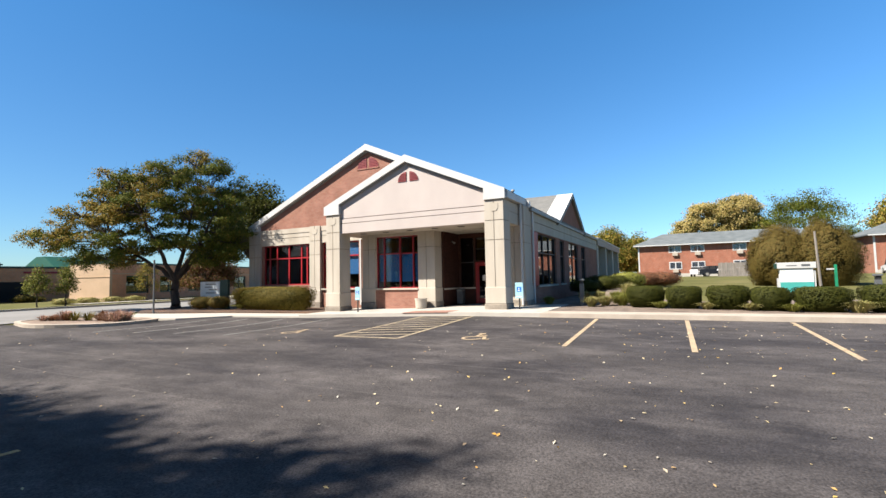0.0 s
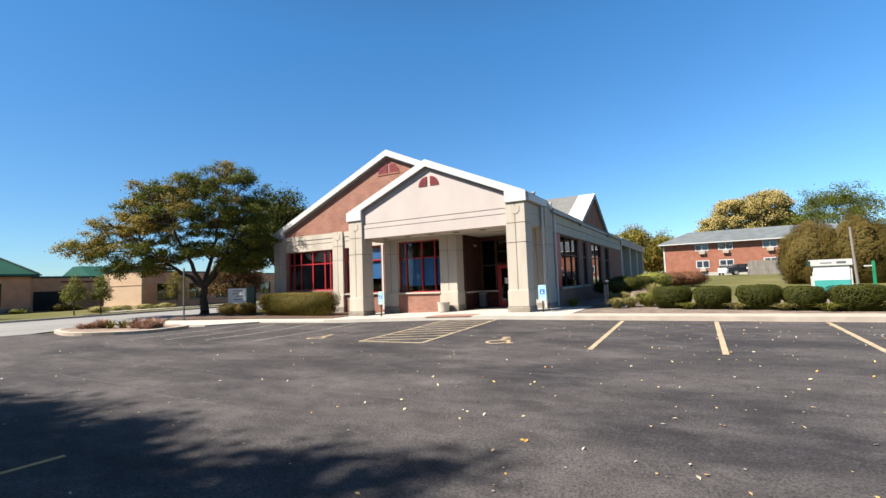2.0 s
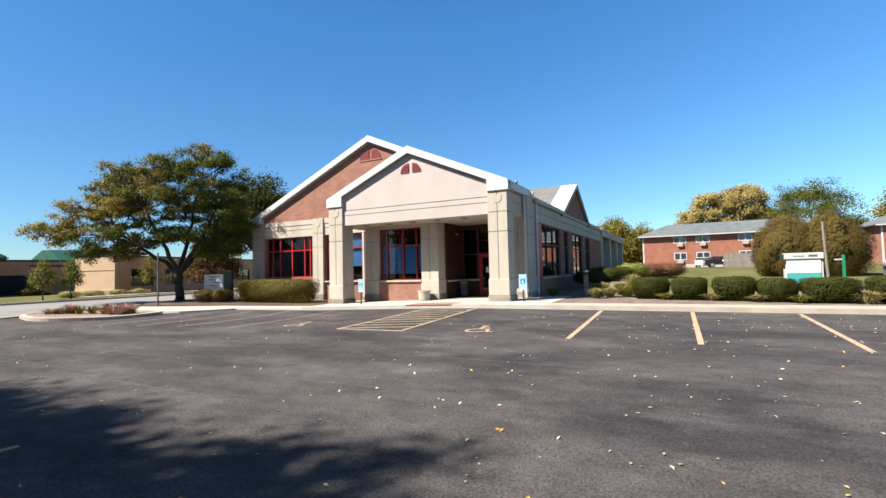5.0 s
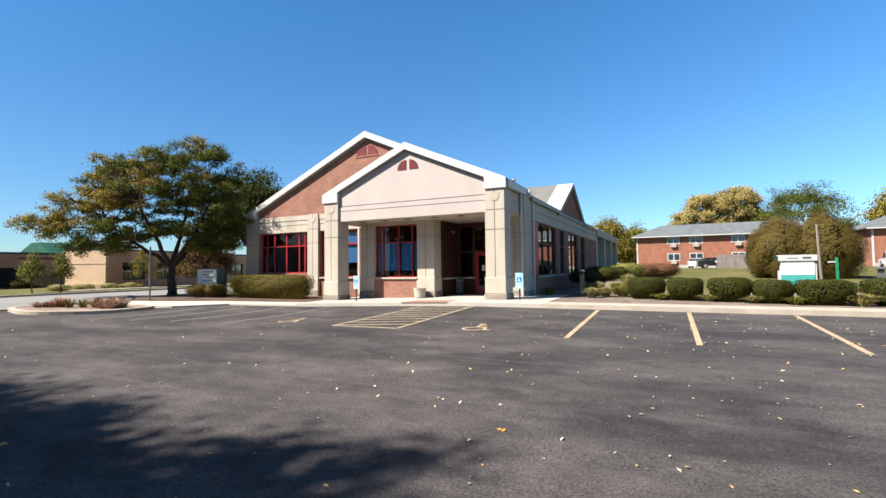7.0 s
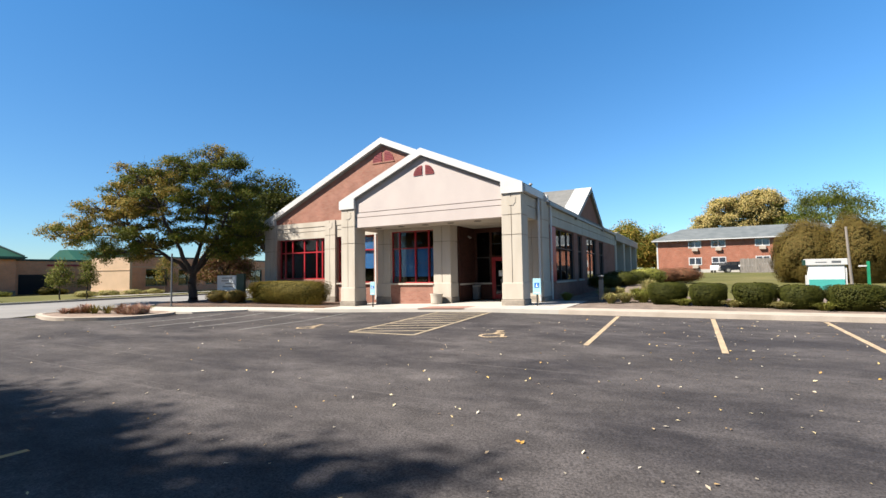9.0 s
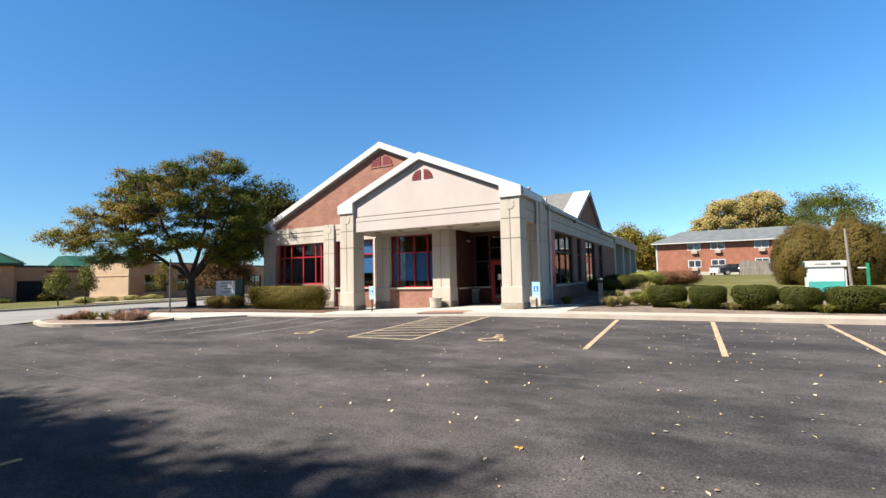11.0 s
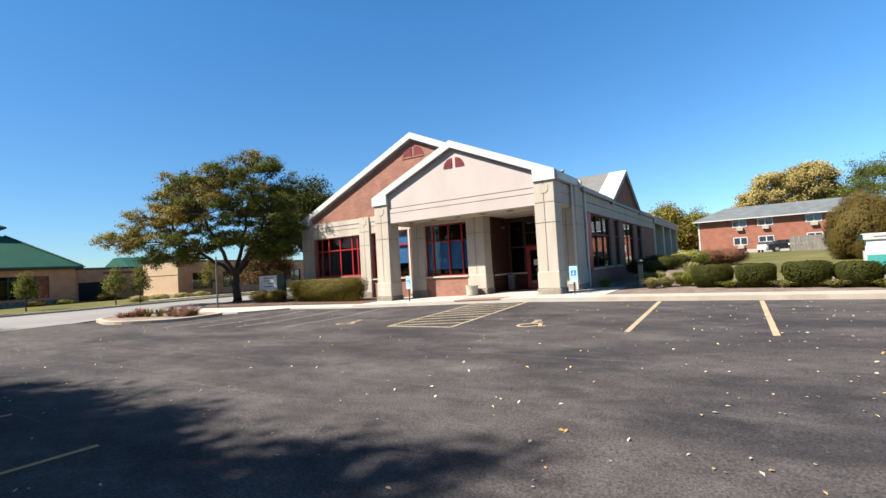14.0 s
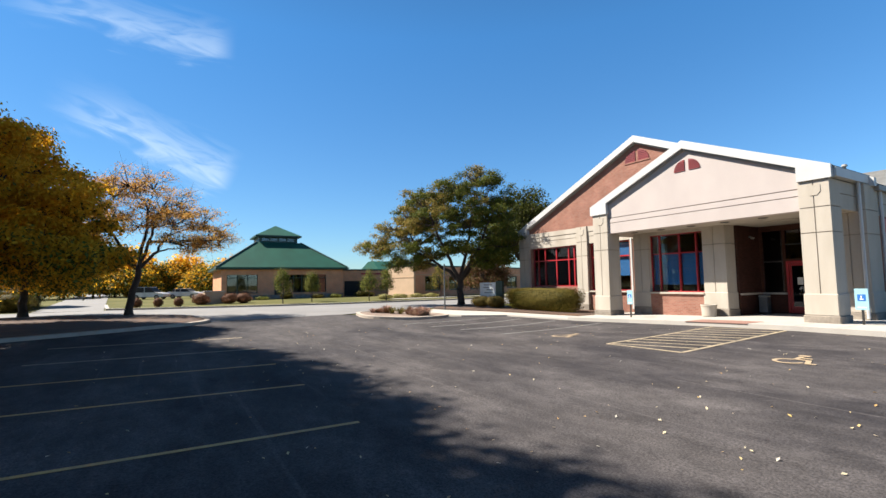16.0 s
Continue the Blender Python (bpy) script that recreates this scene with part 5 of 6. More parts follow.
for a, b, z in ((-0.5, 0.4, 1.7), (-0.55, 0.1, 1.52), (-0.2, 0.5, 1.36), (-0.45, 0.45, 1.15)):
    part("writing_bar", bx(a, b, -0.036, -0.03, z, z + 0.07), "gutter", ls)

# ---------------- trees ----------------
def turning(x, y, z):
    """Whole clumps turn yellow, mostly on the outer side of the crown."""
    n = noise.noise(Vector((x, y, z)) * 0.45 + Vector((7, 3, 0)))
    return 0.75 if n > 0.28 - 0.45 * smooth(1, -6, x) * smooth(2.5, 5.5, z) else 0.03


lobed_tree("spreading_tree", (-22.3, 0.25, -0.14), 1.9, 0.27, [
    (1.3, 9.7, 0.6, 0.8), (2.6, 9.3, 0.5, 0.6), (0.3, 8.4, 1.7, 1.1), (2.4, 8.2, 1.6, 1.2), (3.5, 7.0, 1.1, 1.1), (-1.0, 8.6, 1.2, 0.8), (-3.3, 8.0, 1.2, 0.7), (-3.2, 6.6, 1.4, 0.8), (0.2, 7.0, 1.5, 0.9), (2.0, 7.0, 1.4, 0.9), (-2.2, 7.7, 1.6, 1.0), (-4.2, 7.0, 1.2, 0.8), (-1.5, 6.2, 1.9, 1.0), (-3.8, 5.4, 1.7, 1.0),
    (-5.9, 5.0, 1.3, 0.9), (-7.4, 4.5, 0.9, 0.6), (-5.0, 6.0, 1.2, 0.7), (1.5, 6.2, 1.8, 1.0), (3.1, 5.4, 1.2, 0.9), (-5.4, 3.4, 0.8, 0.7), (2.8, 4.0, 0.9, 0.6), (-2.6, 4.1, 1.3, 0.6), (1.2, 4.3, 1.3, 0.5), (-0.6, 4.5, 1.3, 0.6), (1.9, 3.3, 0.8, 0.4), (3.3, 3.4, 0.8, 0.5), (3.7, 4.8, 0.9, 0.7), (-3.9, 3.3, 1.0, 0.5)],
    37, ["lf_main", "lf_yellow"], "large spreading green tree turning yellow, dark trunk", 3, 105000, 0.062, 0.33, gold=turning, spread=0.8, per_lobe=17, squash=0.55)
# hedge leaves darken this crown, which stands in shade
tree("green_tree", (-25.2, 9.0, 0.0), 9.8, 3.6, 3.0, 0.22, ["lf_hedge", "lf_main"], "green leafy tree behind the building corner, leaves darkened as shaded", 5, 32000, 0.10, 8, 170, 0.8, 0.7, low=0.3, base_frac=0.1, gold=lambda x, y, z: 0.25)
tree("brown_tree", (-37.5, 13.5, 0.0), 5.2, 2.8, 1.6, 0.16, ["lf_ever", "lf_rust"], "brown autumn tree beyond the road", 6, 12000, 0.11, 7, 110, 0.7, 0.7, low=0.1, gold=lambda x, y, z: 0.5)
lobed_tree("small_tree", (-25.4, -20.1, -0.03), 2.7, 0.2, [
    (-1.9, 5.6, 1.3, 0.7), (-2.6, 4.4, 1.3, 0.45), (-0.8, 7.2, 1.3, 0.9), (0.8, 7.6, 1.4, 0.9), (2.2, 6.6, 1.3, 0.8), (3.6, 5.4, 1.4, 0.6), (4.8, 4.6, 1.2, 0.5), (3.0, 4.1, 1.4, 0.4), (-0.6, 5.6, 1.4, 0.7), (1.6, 5.6, 1.4, 0.7)],
    58.6, ["lf_orange"], "slender tree with thin orange autumn leaves on fine bare twigs", 8, 23000, 0.046, 0.42, lean=0.16, squash=0.35, twigs=9, per_lobe=15, spread=0.7)


def late_gold(x, y, z):
    """The lower clumps are still green."""
    n = 0.5 * noise.noise(Vector((x, y, z)) * 0.5)
    return min(1.0, max(0.03, 0.8 - 0.17 * z + n))


TALL = [(0.3, 19.0, 0.8, 1.3), (-0.7, 17.0, 1.1, 1.4), (0.9, 15.6, 1.3, 1.5), (-1.0, 13.6, 1.5, 1.5), (0.6, 12.6, 1.6, 1.5), (1.3, 10.2, 1.6, 1.5), (-1.3, 9.6, 1.6, 1.5), (0.2, 7.4, 1.8, 1.4), (1.2, 5.2, 1.5, 1.2), (-1.2, 5.0, 1.5, 1.2)]
for k, (x, y, up, tr) in enumerate(((-9.3, -28.4, -0.2, 15), (-11.6, -29.3, -0.4, 65), (-13.4, -28.8, 0.0, 40), (-15.9, -29.1, 0.3, 130), (-18.3, -29.2, 0.0, 75), (-21.3, -30.3, 0.6, 10), (-27.6, -30.6, 0.2, 60))):
    lobed_tree("maple", (x, y, -0.35), 2.6, 0.33, [(r, z + up, w, h) for r, z, w, h in TALL if k < 4 or z > (9 if k == 4 else 13)], tr, ["lf_gold", "lf_main"], "tall narrow golden maple in a row behind the stalls", 12 + k, 36000, 0.15, 0.68, gold=late_gold, spread=0.6, twigs=0, per_lobe=14, deep=1.0)
lobed_tree("maple", (-20.5, -25.6, -0.1), 2.2, 0.28, [
    (1.5, 7.5, 2.0, 1.4), (2.6, 5.9, 1.8, 1.3), (4.5, 5.5, 0.8, 0.7), (4.0, 4.0, 1.5, 1.0), (5.3, 3.0, 1.0, 0.6), (2.5, 3.5, 2.0, 1.1), (-0.5, 8.3, 2.1, 1.5), (-1.0, 5.3, 2.5, 1.7), (-3.0, 6.5, 2.1, 1.7), (-3.2, 4.2, 2.1, 1.4), (0.8, 3.2, 2.0, 0.9)],
    58.6, ["lf_gold", "lf_main"], "dense golden maple with green lower leaves on the island", 14, 80000, 0.085, 0.5, gold=late_gold, spread=0.8, twigs=1, per_lobe=16)
tree("maple", (-29.5, -25.4, 0.0), 9.4, 3.0, 2.0, 0.24, ["lf_gold", "lf_main"], "green and gold maple at the far end of the island", 25, 42000, 0.085, 8, 170, 0.8, 0.7, gold=lambda x, y, z: 0.55 if z < 5 else 0.25, low=0.1, base_frac=0.2)
for k, (x, y) in enumerate(((-17.5, -40), (-23, -39), (-28, -43), (-33, -48))):
    tree("green_tree", (x, y, 0.0), 10.0, 4.2, 1.4, 0.28, ["lf_main"], "dark green tree beyond the lot", 240 + k, 14000, 0.2, 7, 150, 1.0, 0.8, twigs=False, low=0.05, base_frac=0.05, group="green trees beyond the lot")
# added out of view to block low sky light and fill window reflections
for k, (x, y) in enumerate(((5.5, -34.5), (14, -36), (24, -35))):
    tree("maple", (x, y, -0.4), 11.0, 4.6, 2.4, 0.3, ["lf_gold", "lf_main"], "unseen golden maple added behind the lot to block sky light", 15 + k, 16000, 0.19, 7, 150, 1.0, 0.75, gold=lambda x, y, z: 0.4, group="maples behind the lot", twigs=False)

# ---------------- apartments and right distance ----------------
def apartment(x0, x1, y, z, wins, label):
    t = thing("apartment_building", label, "building", "brick apartments", at=(0, 0, 0))
    e = z + 4.85
    part("wall", bx(x0, x1, y, y + 10, z - 0.5, e), "apt_brick", t)
    part("foundation", bx(x0 - 0.02, x1 + 0.02, y - 0.03, y + 0.2, z - 0.5, z + 0.35), "walk", t)
    part("corner_trim", bx(x0 - 0.05, x0 + 0.14, y - 0.05, y + 0.1, z, e), "white", t)
    bm = bmesh.new()
    lo = [bm.verts.new(p) for p in ((x0 - 0.7, y - 0.6, e + 0.02), (x1 + 0.7, y - 0.6, e + 0.02), (x1 + 0.7, y + 10.6, e + 0.02), (x0 - 0.7, y + 10.6, e + 0.02))]
    mid = [bm.verts.new(v.co + Vector((0, 0, 0.16))) for v in lo]
    ra, rb = bm.verts.new((x0 + 3.6, y + 5, e + 2.2)), bm.verts.new((x1 - 3.6, y + 5, e + 2.2))
    bm.faces.new(lo)
    for k in range(4):
        bm.faces.new((lo[k], lo[(k + 1) % 4], mid[(k + 1) % 4], mid[k]))
    bm.faces.new((mid[0], mid[1], rb, ra))
    bm.faces.new((mid[1], mid[2], rb))
    bm.faces.new((mid[2], mid[3], ra, rb))
    bm.faces.new((mid[3], mid[0], ra))
    bmesh.ops.recalc_face_normals(bm, faces=bm.faces)
    part("roof", bm, "apt_roof", t)
    part("eave_trim", bx(x0 - 0.72, x1 + 0.72, y - 0.64, y - 0.602, e - 0.04, e + 0.12), "white", t)
    for a, b, c, d in wins:
        w = part("window", bx(a, b, y - 0.05, y + 0.02, c, d), "white", t)
        m = (a + b) / 2
        part("pane", bx(a + 0.12, m - 0.07, y - 0.07, y - 0.052, c + 0.14, d - 0.12), "glass", w)
        part("pane", bx(m + 0.07, b - 0.12, y - 0.07, y - 0.052, c + 0.14, d - 0.12), "glass", w)
        part("air_conditioner", bx(m - 0.4, m + 0.4, y - 0.35, y - 0.05, c - 0.5, c + 0.02, bevel=0.02), "curb", w)
    return t


AY = 63.0
up = [(6.1, 7.9), (9.2, 11.1), (14.8, 16.6), (20.3, 22.1), (24.5, 26.3)]
apartment(1.65, 27.0, AY, 1.2, [(a, b, 4.85, 5.95) for a, b in up] + [(a, b, 2.2, 3.4) for a, b in up], "two-storey red brick apartment block with white windows")
up = [(31.8, 33.6), (36, 37.8), (40.5, 42.3), (46, 47.8)]
apartment(30.2, 58.0, AY - 3, 1.15, [(a, b, 4.85, 5.95) for a, b in up] + [(a, b, 2.2, 3.4) for a, b in up], "two-storey red brick apartment block behind evergreens")
for k, (x, y, r, h) in enumerate(((12.95, 19.8, 1.75, 4.75), (15.3, 19.2, 1.7, 4.9))):
    shrub("evergreen", (x, y, ground_z(x, y) - 0.9), r, 2.1, h, ["lf_ever"], "huge rounded bronze-green evergreen shrub", "evergreen", 140 + k, 75000, 0.045, 2.05, "evergreens", dark="lf_ever", lumps=0.26)
fence = thing("wooden_fence", "grey weathered board fence by the apartments", "fence", at=(13.8, 48, ground_z(13.8, 48)))
for k in range(22):
    part("board", bx(-2.2 + 0.25 * k, -1.97 + 0.25 * k, 0, 0.04, -0.1, 1.65 + 0.05 * (k % 2)), "wood_grey", fence)


def car(x, y, rz, paint, label, kind="sedan", z=None):
    t = thing("parked_car", label, "car", "parked cars", at=(x, y, (ground_z(x, y) if z is None else z) - 0.06), rz=rz)
    L2, H, W = 2.3, (1.45 if kind == "sedan" else 1.75), 0.9
    pts = [(-L2, 0.35), (L2, 0.35), (L2, 0.72), (L2 - 0.15, 0.85), (1.05, 0.98), (-L2 + 0.1, 1.0), (-L2, 0.8)]
    part("body", prism(bmesh.new(), pts, "y", -W, W), paint, t)
    back = -1.75 if kind == "sedan" else -2.15
    part("cabin_glass", prism(bmesh.new(), [(back, 0.98), (1.1, 0.98), (0.35, H - 0.06), (back + 0.45, H - 0.06)], "y", -W + 0.08, W - 0.08), "black", t)
    part("roof_panel", bx(back + 0.42, 0.4, -W + 0.1, W - 0.1, H - 0.06, H), paint, t)
    for a in (-0.35, back + 0.65):
        part("pillar", bx(a - 0.04, a + 0.04, -W + 0.06, W - 0.06, 0.98, H - 0.05), paint, t)
    for sx in (-1.4, 1.4):
        for sy in (-1, 1):
            w = part("wheel", tube(bmesh.new(), (sx, sy * (W - 0.18), 0.33), (sx, sy * (W + 0.02), 0.33), 0.33, 0.33, 16), "black", t)
            part("rim", tube(bmesh.new(), (sx, sy * (W + 0.01), 0.33), (sx, sy * (W + 0.03), 0.33), 0.2, 0.19, 12), "gutter", w)
    return t


car(12.0, 54, 5, "car_dark", "dark parked sedan before the apartments")
car(10.0, 58.5, 80, "car_white", "white parked car before the apartments")
car(13.3, 55, 75, "car_dark", "dark parked sport utility vehicle", "suv")
car(29.0, 50, 85, "car_white", "white parked van by the apartments", "suv")
car(33.0, 51, 85, "car_white", "white parked van by the apartments", "suv")
lobed_tree("background_tree", (15.5, 84, 1.0), 4.0, 0.4, [(-6.2, 9.3, 2.3, 1.7), (-3.2, 12.3, 2.4, 1.8), (0.2, 13.0, 2.4, 1.8), (3.4, 13.2, 2.2, 1.8), (4.8, 11.0, 1.9, 1.7), (2.4, 10.0, 2.4, 1.9), (-1.2, 9.6, 2.6, 1.8), (5.8, 8.8, 1.5, 1.4), (-7.2, 7.6, 1.7, 1.3)],
    0, ["lf_tan", "lf_main"], "broad tan-yellow autumn tree behind the apartments", 31, 60000, 0.15, 0.9, gold=lambda x, y, z: 0.15, twigs=0)
tree("background_tree", (27.5, 82, 1.0), 15.2, 8.0, 4, 0.35, ["lf_main"], "green airy tree behind the evergreens", 32, 32000, 0.13, 10, 200, 1.2, 0.6, twigs=False)
tree("background_tree", (40, 74, 1.0), 12.6, 6.0, 4, 0.35, ["lf_yellow", "lf_main"], "yellow-green tree behind the apartments", 33, 24000, 0.19, 8, 140, 1.4, 0.7, twigs=False, gold=lambda x, y, z: 0.4)
for k, (x, y, h) in enumerate(((-3.5, 70, 9.5), (-7.5, 78, 9), (0.0, 88, 9.5), (-14, 82, 9))):
    tree("background_tree", (x, y, 0.8), h, 4.6, 2.5, 0.3, ["lf_main", "lf_yellow"], "yellow-green tree beyond the office building", 34 + k, 18000, 0.17, 7, 120, 1.2, 0.7, twigs=False, gold=lambda x, y, z: 0.5, low=0.05, group="trees beyond the building")


# ---------------- pavilion with green roof, across the road ----------------
def pavilion():
    t = thing("green_roof_pavilion", "tan brick pavilion with green hipped metal roof and cupola", "building", at=(-55, -5.0, 0.0), rz=-1.5)
    W, D, E = 7.5, 7.9, 3.65
    wins = [(-6.9, -3.4, 0.7, 3.0), (-0.1, 5.2, 0.7, 3.0)]
    part("front_wall", wall_cells(bmesh.new(), "x", -W, W, -0.5, E, -0.25, 0.0, wins), "tan_brick_y", t)
    part("side_wall", bx(-2 * D, -0.25, -W, -W + 0.25, -0.5, E), "tan_brick_x", t)
    part("side_wall", bx(-2 * D, -0.25, W - 0.25, W, -0.5, E), "tan_brick_x", t)
    part("base_course", bx(0.0, 0.08, -W, W, -0.5, 0.45), "stone", t)
    for a, b, c, d in wins:
        w = new("window")
        w.parent = t
        part("pane", bx(-0.16, -0.15, a, b, c, d), "glass", w)
        n = 3 if b - a < 4 else 5
        for k in range(n + 1):
            y = a + (b - a) * k / n
            part("mullion", bx(-0.2, -0.08, y - 0.05, y + 0.05, c, d), "green_dark", w)
        part("rail", bx(-0.2, -0.07, a, b, d - 0.45, d - 0.37), "green_dark", w)
    part("side_door", bx(0.0, 0.03, -1.4, -0.5, 0.0, 2.1), "black", t)
    # near-black backing painted as the dark room behind the panes
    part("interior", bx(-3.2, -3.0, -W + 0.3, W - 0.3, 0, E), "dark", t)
    def frustum(b0, z0, b1, z1, cx=-D):
        bm = bmesh.new()
        lo = [bm.verts.new((cx + sx * b0, sy * b0, z0)) for sx, sy in ((-1, -1), (1, -1), (1, 1), (-1, 1))]
        hi = [bm.verts.new((cx + sx * b1, sy * b1, z1)) for sx, sy in ((-1, -1), (1, -1), (1, 1), (-1, 1))]
        bm.faces.new(lo)
        bm.faces.new(hi)
        for k in range(4):
            bm.faces.new((lo[k], lo[(k + 1) % 4], hi[(k + 1) % 4], hi[k]))
        return bm
    part("eave", frustum(W + 0.65, E, W + 0.65, E + 0.3), "green_dark", t)
    part("roof", frustum(W + 0.6, E + 0.3, 2.9, 7.55), "green_roof", t)
    for sx, sy in ((-1, -1), (1, -1), (1, 1), (-1, 1)):
        part("hip_cap", tube(bmesh.new(), (-D + sx * (W + 0.6), sy * (W + 0.6), E + 0.33), (-D + sx * 2.9, sy * 2.9, 7.58), 0.1, 0.1, 6), "green_dark", t)
    part("gutter", bx(0.62, 0.76, -W - 0.66, W + 0.66, E + 0.12, E + 0.26), "green_roof", t)
    cup = part("cupola", frustum(2.55, 7.4, 2.55, 8.35), "green_dark", t)
    for k in range(4):
        part("cupola_pane", bx(-D + 2.55, -D + 2.58, -2.2 + 1.12 * k, -1.25 + 1.12 * k, 7.75, 8.2), "glass", cup)
    part("cupola_eave", frustum(3.05, 8.35, 3.05, 8.55), "green_dark", t)
    part("cupola_roof", frustum(3.0, 8.55, 0.05, 10.2), "green_roof", t)
    # low link and tan wing towards the office
    part("link_wall", bx(-4, -1.2, W, W + 7.4, -0.5, 3.55), "tan_brick_y", t)
    part("link_coping", bx(-4, -1.1, W, W + 7.4, 3.55, 3.75), "green_dark", t)
    # flat near-black sheet drawn as the darkness of an opening
    part("link_opening", bx(-1.2, -1.17, W + 0.6, W + 3.6, 0.0, 2.1), "dark", t)
    part("writing_bar", bx(-1.19, -1.15, W + 3.0, W + 6.2, 3.0, 3.2), "red", t)
    part("link_roof", prism(bmesh.new(), [(-13, 3.75), (-9, 5.2), (-7, 5.2), (-4.2, 3.75)], "y", W + 7.0, W + 14), "green_roof", t)
    return t


def wing():
    """The tan wing whose pale end faces the sun."""
    t = thing("tan_wing", "pale tan masonry wing with dark windows beyond the road", "building", at=(-43.8, 7.65, -0.1), rz=-72.5)
    part("end_wall", bx(-0.3, 0.0, -4.6, 0.0, -0.3, 3.95), "tan_pale", t)
    part("band", bx(0.0, 0.04, -4.6, 0.04, 2.45, 2.52), "tan_pale", t)
    part("base_course", bx(0.0, 0.06, -4.6, 0.06, -0.3, 0.5), "tan_pale", t)
    wins = [(-28 + 4.6 * k, -25 + 4.6 * k, 0.75, 2.6) for k in range(6)]
    part("long_wall", wall_cells(bmesh.new(), "y", -34, -0.3, -0.3, 3.8, -0.3, 0.0, wins), "tan_brick_x", t)
    part("band", bx(-34, 0.0, 0.0, 0.04, 2.75, 2.85), "tan_pale", t)
    part("roof", bx(-34, 0.02, -4.7, 0.02, 3.8, 4.0), "green_dark", t)
    # near-black sheet in place of the wing's unlit rooms
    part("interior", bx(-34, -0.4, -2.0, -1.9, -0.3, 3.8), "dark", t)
    for a, b, c, d in wins:
        w = part("window_frame", wall_cells(bmesh.new(), "y", a, b, c, d, -0.2, -0.1, [(a + 0.1, (a + b) / 2 - 0.05, c + 0.1, d - 0.1), ((a + b) / 2 + 0.05, b - 0.1, c + 0.1, d - 0.1)]), "green_dark", t)
        part("pane", bx(a + 0.1, (a + b) / 2 - 0.05, -0.16, -0.155, c + 0.1, d - 0.1), "glass", w)
        part("pane", bx((a + b) / 2 + 0.05, b - 0.1, -0.16, -0.155, c + 0.1, d - 0.1), "glass", w)


wing()


pavilion()
for k, (x, y, h, r) in enumerate(((-38.5, -8.9, 3.4, 0.62), (-41, -5.5, 3.1, 0.58), (-38.0, -0.5, 3.1, 0.72), (-37.5, 1.1, 3.2, 0.62), (-41, 9.6, 4.0, 1.1))):
    tree("young_tree", (x, y, 0.0), h, r, 1.2, 0.05, ["lf_yellow", "lf_main"] if k == 4 else ["lf_main", "lf_lime"], "young slender yellow tree on the lawn" if k == 4 else "young slender green tree on the lawn", 60 + k, 2200, 0.065, 5, 46, 0.32, 1.0, gold=lambda x, y, z: 0.5, group="young trees", twigs=False)
for k, (y, r, h) in enumerate(((-11.6, 0.7, 0.7), (-10.2, 1.0, 0.5), (-8.3, 1.2, 0.4), (-5.4, 0.6, 0.8), (-1.6, 0.9, 0.5), (0.8, 1.1, 0.45), (4.2, 0.7, 0.75), (5.6, 0.9, 0.6))):
    shrub("foundation_shrub", (-53.0 + rng0.uniform(-0.4, 0.4), y, -0.05), r, 0.7, h, ["lf_lime", "lf_straw"] if k % 3 == 2 else ["lf_olive", "lf_rust"], "low mixed shrub along the pavilion wall", "bush", 160 + k, 700, 0.08, 2.2, "foundation shrubs", lumps=0.5)
for k, (x, y, r) in enumerate(((-41.0, 2.6, 0.9), (-41.3, 4.6, 1.1), (-41.0, 6.6, 0.8), (-40.6, 8.3, 0.7))):
    shrub("yellow_shrub", (x, y, -0.05), r * 1.1, 0.7, 0.5, ["lf_straw"], "dry yellow low shrub before the tan wing", "bush", 170 + k, 900, 0.07, 2.2, "yellow shrubs", dark="lf_olive", lumps=0.5)
for k, (x, y, h, m) in enumerate(((-95, -24, 9, "lf_gold"), (-100, -14, 8, "lf_gold"), (-88, -35, 9, "lf_main"), (-105, -32, 10, "lf_gold"), (-70, -40, 9, "lf_main"), (-110, -5, 8, "lf_gold"), (-60, -42, 8, "lf_gold"))):
    tree("street_tree", (x, y, 0.0), h, 4.2, 2.2, 0.25, [m], "golden autumn street tree in the distance", 80 + k, 5000, 0.3, 6, 80, 1.3, 0.7, twigs=False, group="distant street trees")
for k, (x, y, r, h) in enumerate(((-39.6, -28.0, 1.0, 1.3), (-42.4, -28.6, 1.2, 1.6), (-45.0, -28.5, 1.0, 1.3), (-40.8, -29.6, 1.2, 1.6))):
    shrub("roadside_bush", (x, y, -0.05), r, 1.2, h, ["lf_olive", "lf_hedge"], "olive bush beside the side street", "bush", 180 + k, 2500, 0.09, 2.2, "roadside bushes", lumps=0.3)
rng1 = np.random.default_rng(17)
for k in range(11):
    x, y, h = -92 + rng1.uniform(-9, 6), -36 + 3.4 * k, rng1.uniform(5.0, 7.2)
    tree("street_tree", (x, y, 0.0), h, 3.2, 1.5, 0.2, ["lf_gold", "lf_main"], "golden green autumn street tree in the distance", 200 + k, 5000, 0.22, 6, 80, 1.1, 0.75, twigs=False, group="distant street trees", low=0.05, gold=lambda x, y, z: 0.6)
hs = thing("grey_house", "grey-sided house with white windows behind trees", "house", at=(-54.5, -34.5, -0.1), rz=-78)
part("wall", bx(-4, 4, 0, 8, -0.2, 5.6), "gutter", hs)
part("roof", prism(bmesh.new(), [(-0.5, 5.6), (4, 8.2), (8.5, 5.6)], "x", -4.5, 4.5), "apt_roof", hs)
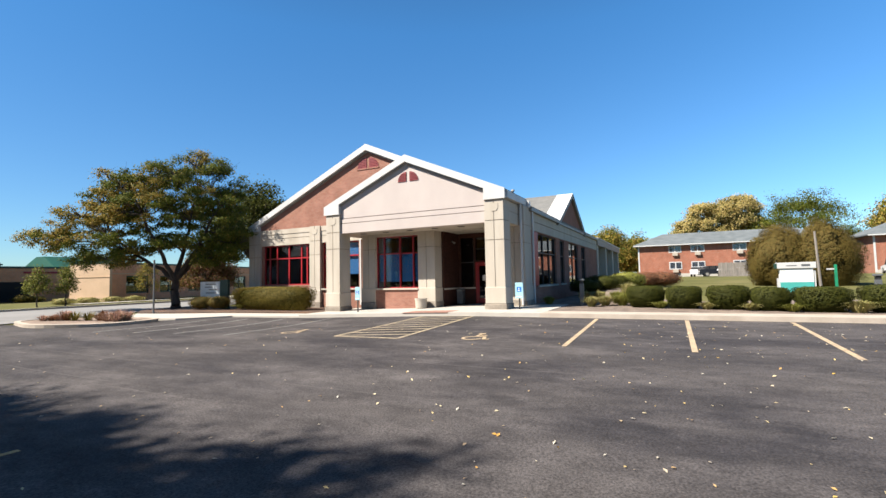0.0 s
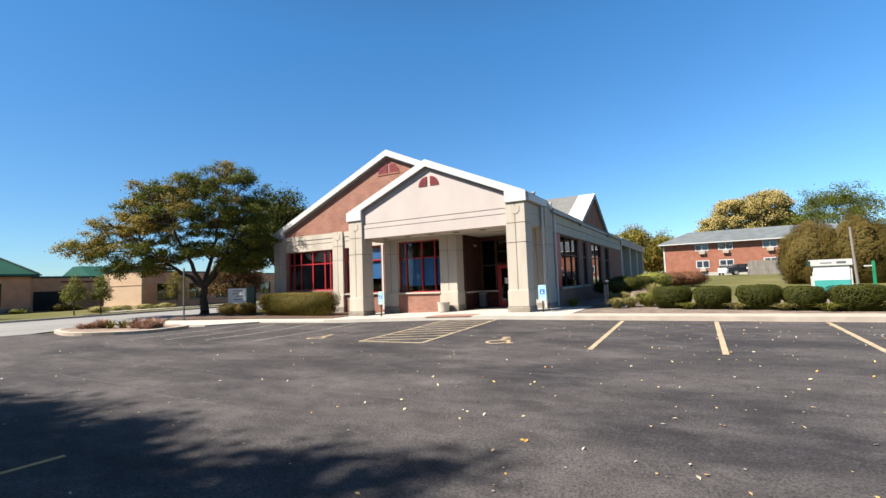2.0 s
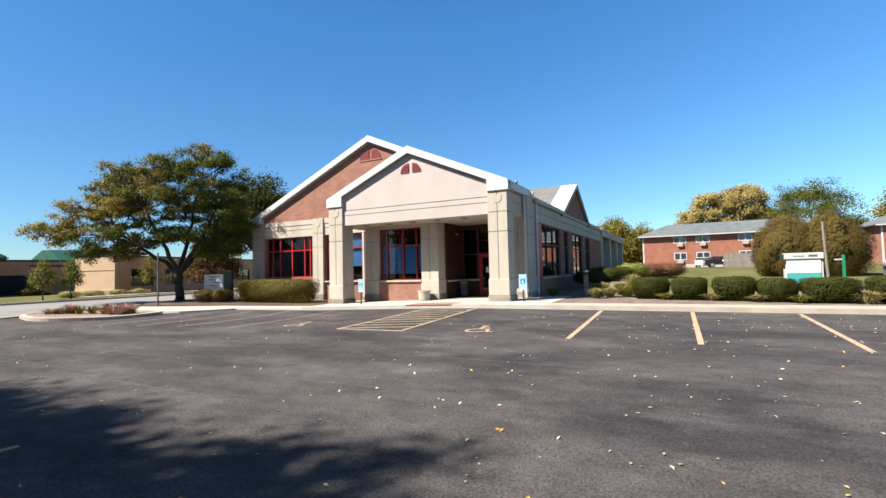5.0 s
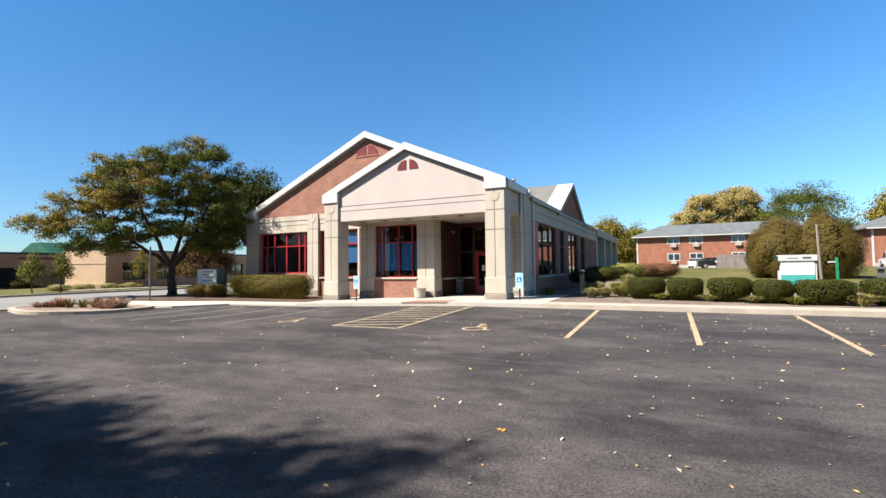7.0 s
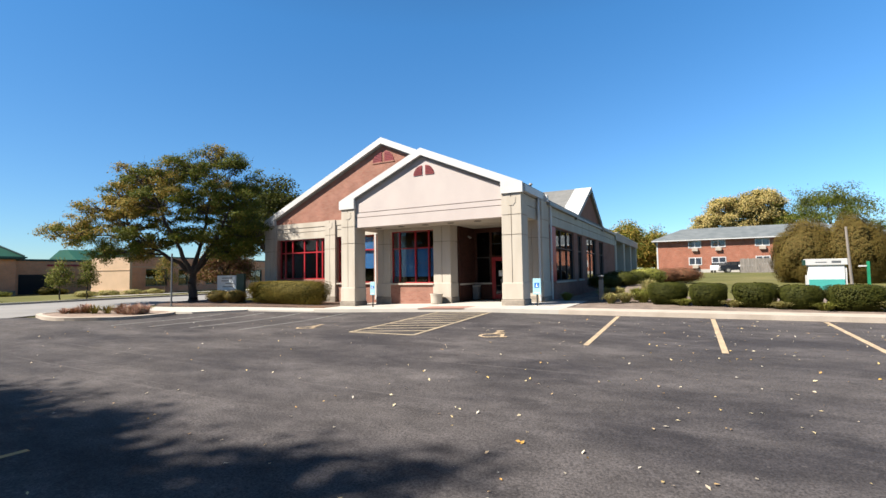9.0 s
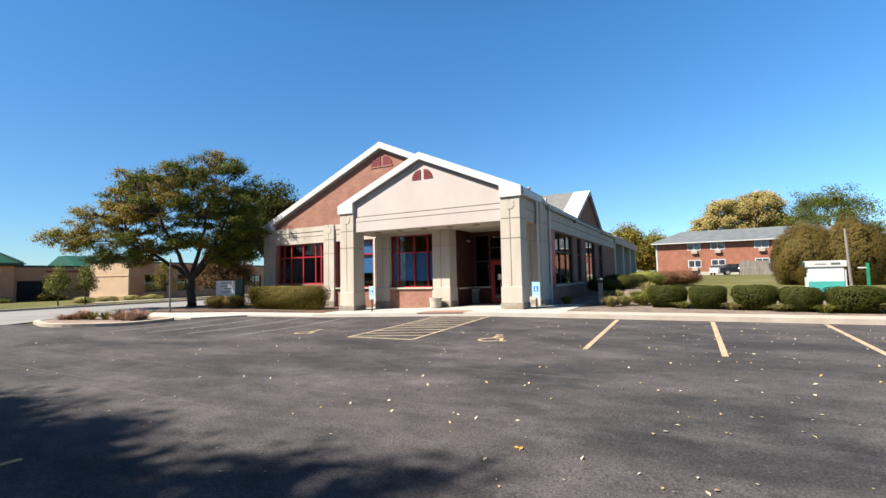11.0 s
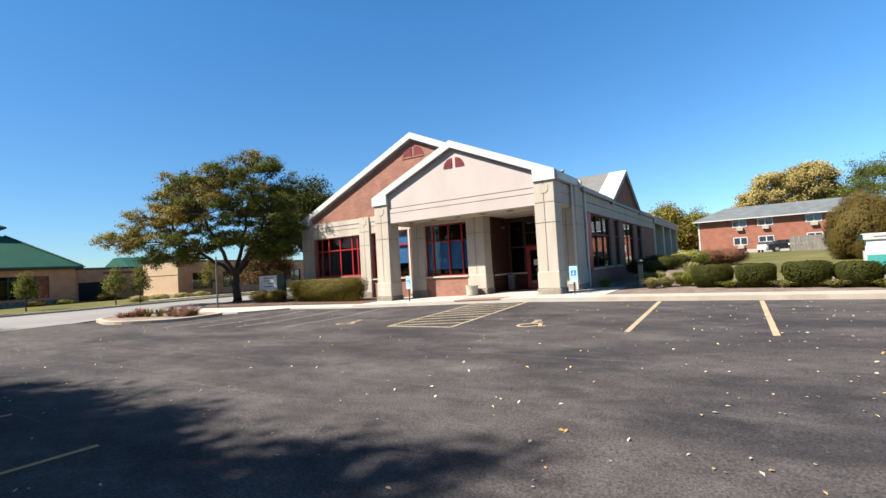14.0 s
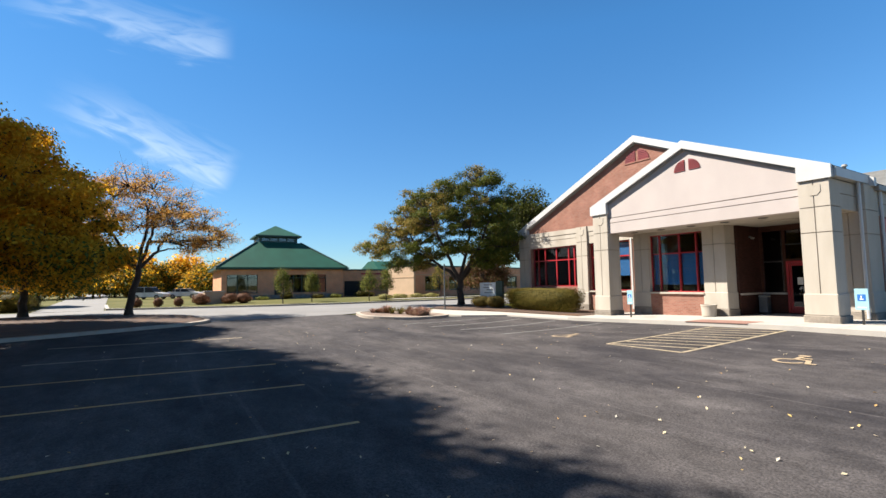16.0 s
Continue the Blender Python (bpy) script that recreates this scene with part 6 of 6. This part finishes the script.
for a in (-2.8, 0.4, 2.2):
    for c in (1.0, 3.6):
        w = part("window", bx(a, a + 1.0, -0.06, 0.02, c, c + 1.4), "white", hs)
        part("pane", bx(a + 0.1, a + 0.9, -0.08, -0.062, c + 0.1, c + 1.3), "glass", w)
sb = thing("masonry_sign_block", "low tan masonry block beside dark shrubs", "wall", at=(-44.2, -14.2, -0.05), rz=8)
part("block", bx(-0.35, 0.35, -0.9, 0.9, -0.1, 1.15, bevel=0.02), "tan_pale", sb)
part("cap", bx(-0.4, 0.4, -0.95, 0.95, 1.15, 1.25, bevel=0.01), "curb", sb)
for k, (x, y) in enumerate(((-43.2, -12.9), (-43.6, -11.6), (-43.0, -15.4))):
    shrub("rust_bush", (x, y, -0.05), 0.9, 0.7, 0.95, ["lf_rust", "lf_olive"], "dark rust-brown bush beside the masonry block", "bush", 190 + k, 1500, 0.07, 2.2, "rust bushes by the block", dark="lf_rust", lumps=0.3)
for k, (x, y) in enumerate(((-39.9, -20.3), (-40.0, -18.8), (-39.9, -17.3))):
    shrub("ball_shrub", (x, y, -0.05), 0.38, 0.38, 0.8, ["lf_rust", "lf_hedge"], "small dark red clipped ball shrub on the lawn", "bush", 300 + k, 900, 0.045, 2.1, "ball shrubs", dark="lf_rust")
car(-71.5, -20.0, 60, "car_white", "white parked sport utility vehicle in a far lot", "suv", 0.0)
car(-71.5, -15.6, 60, "car_white", "silver parked car in a far lot", "sedan", 0.0)

# ---------------- fallen leaves ----------------
def fallen(n, seed):
    rng = np.random.default_rng(seed)
    pts = []
    while len(pts) < n:
        x, y = rng.uniform(-14, 22), rng.uniform(-20, -2)
        keep = 0.25 + 0.75 * smooth(0, 7, x)
        if rng.uniform() < keep:
            pts.append((x, y, ground_z(x, y) + 0.015))
    ob = leaves_mesh("fallen_leaves", pts, np.tile([0, 0, 3.0], (n, 1)), 0.029, ["lf_fallen"], None, None, seed)
    tagged(ob, "scattered dry yellow and pale fallen leaves", "leaves", kind="stuff")


fallen(1500, 4)
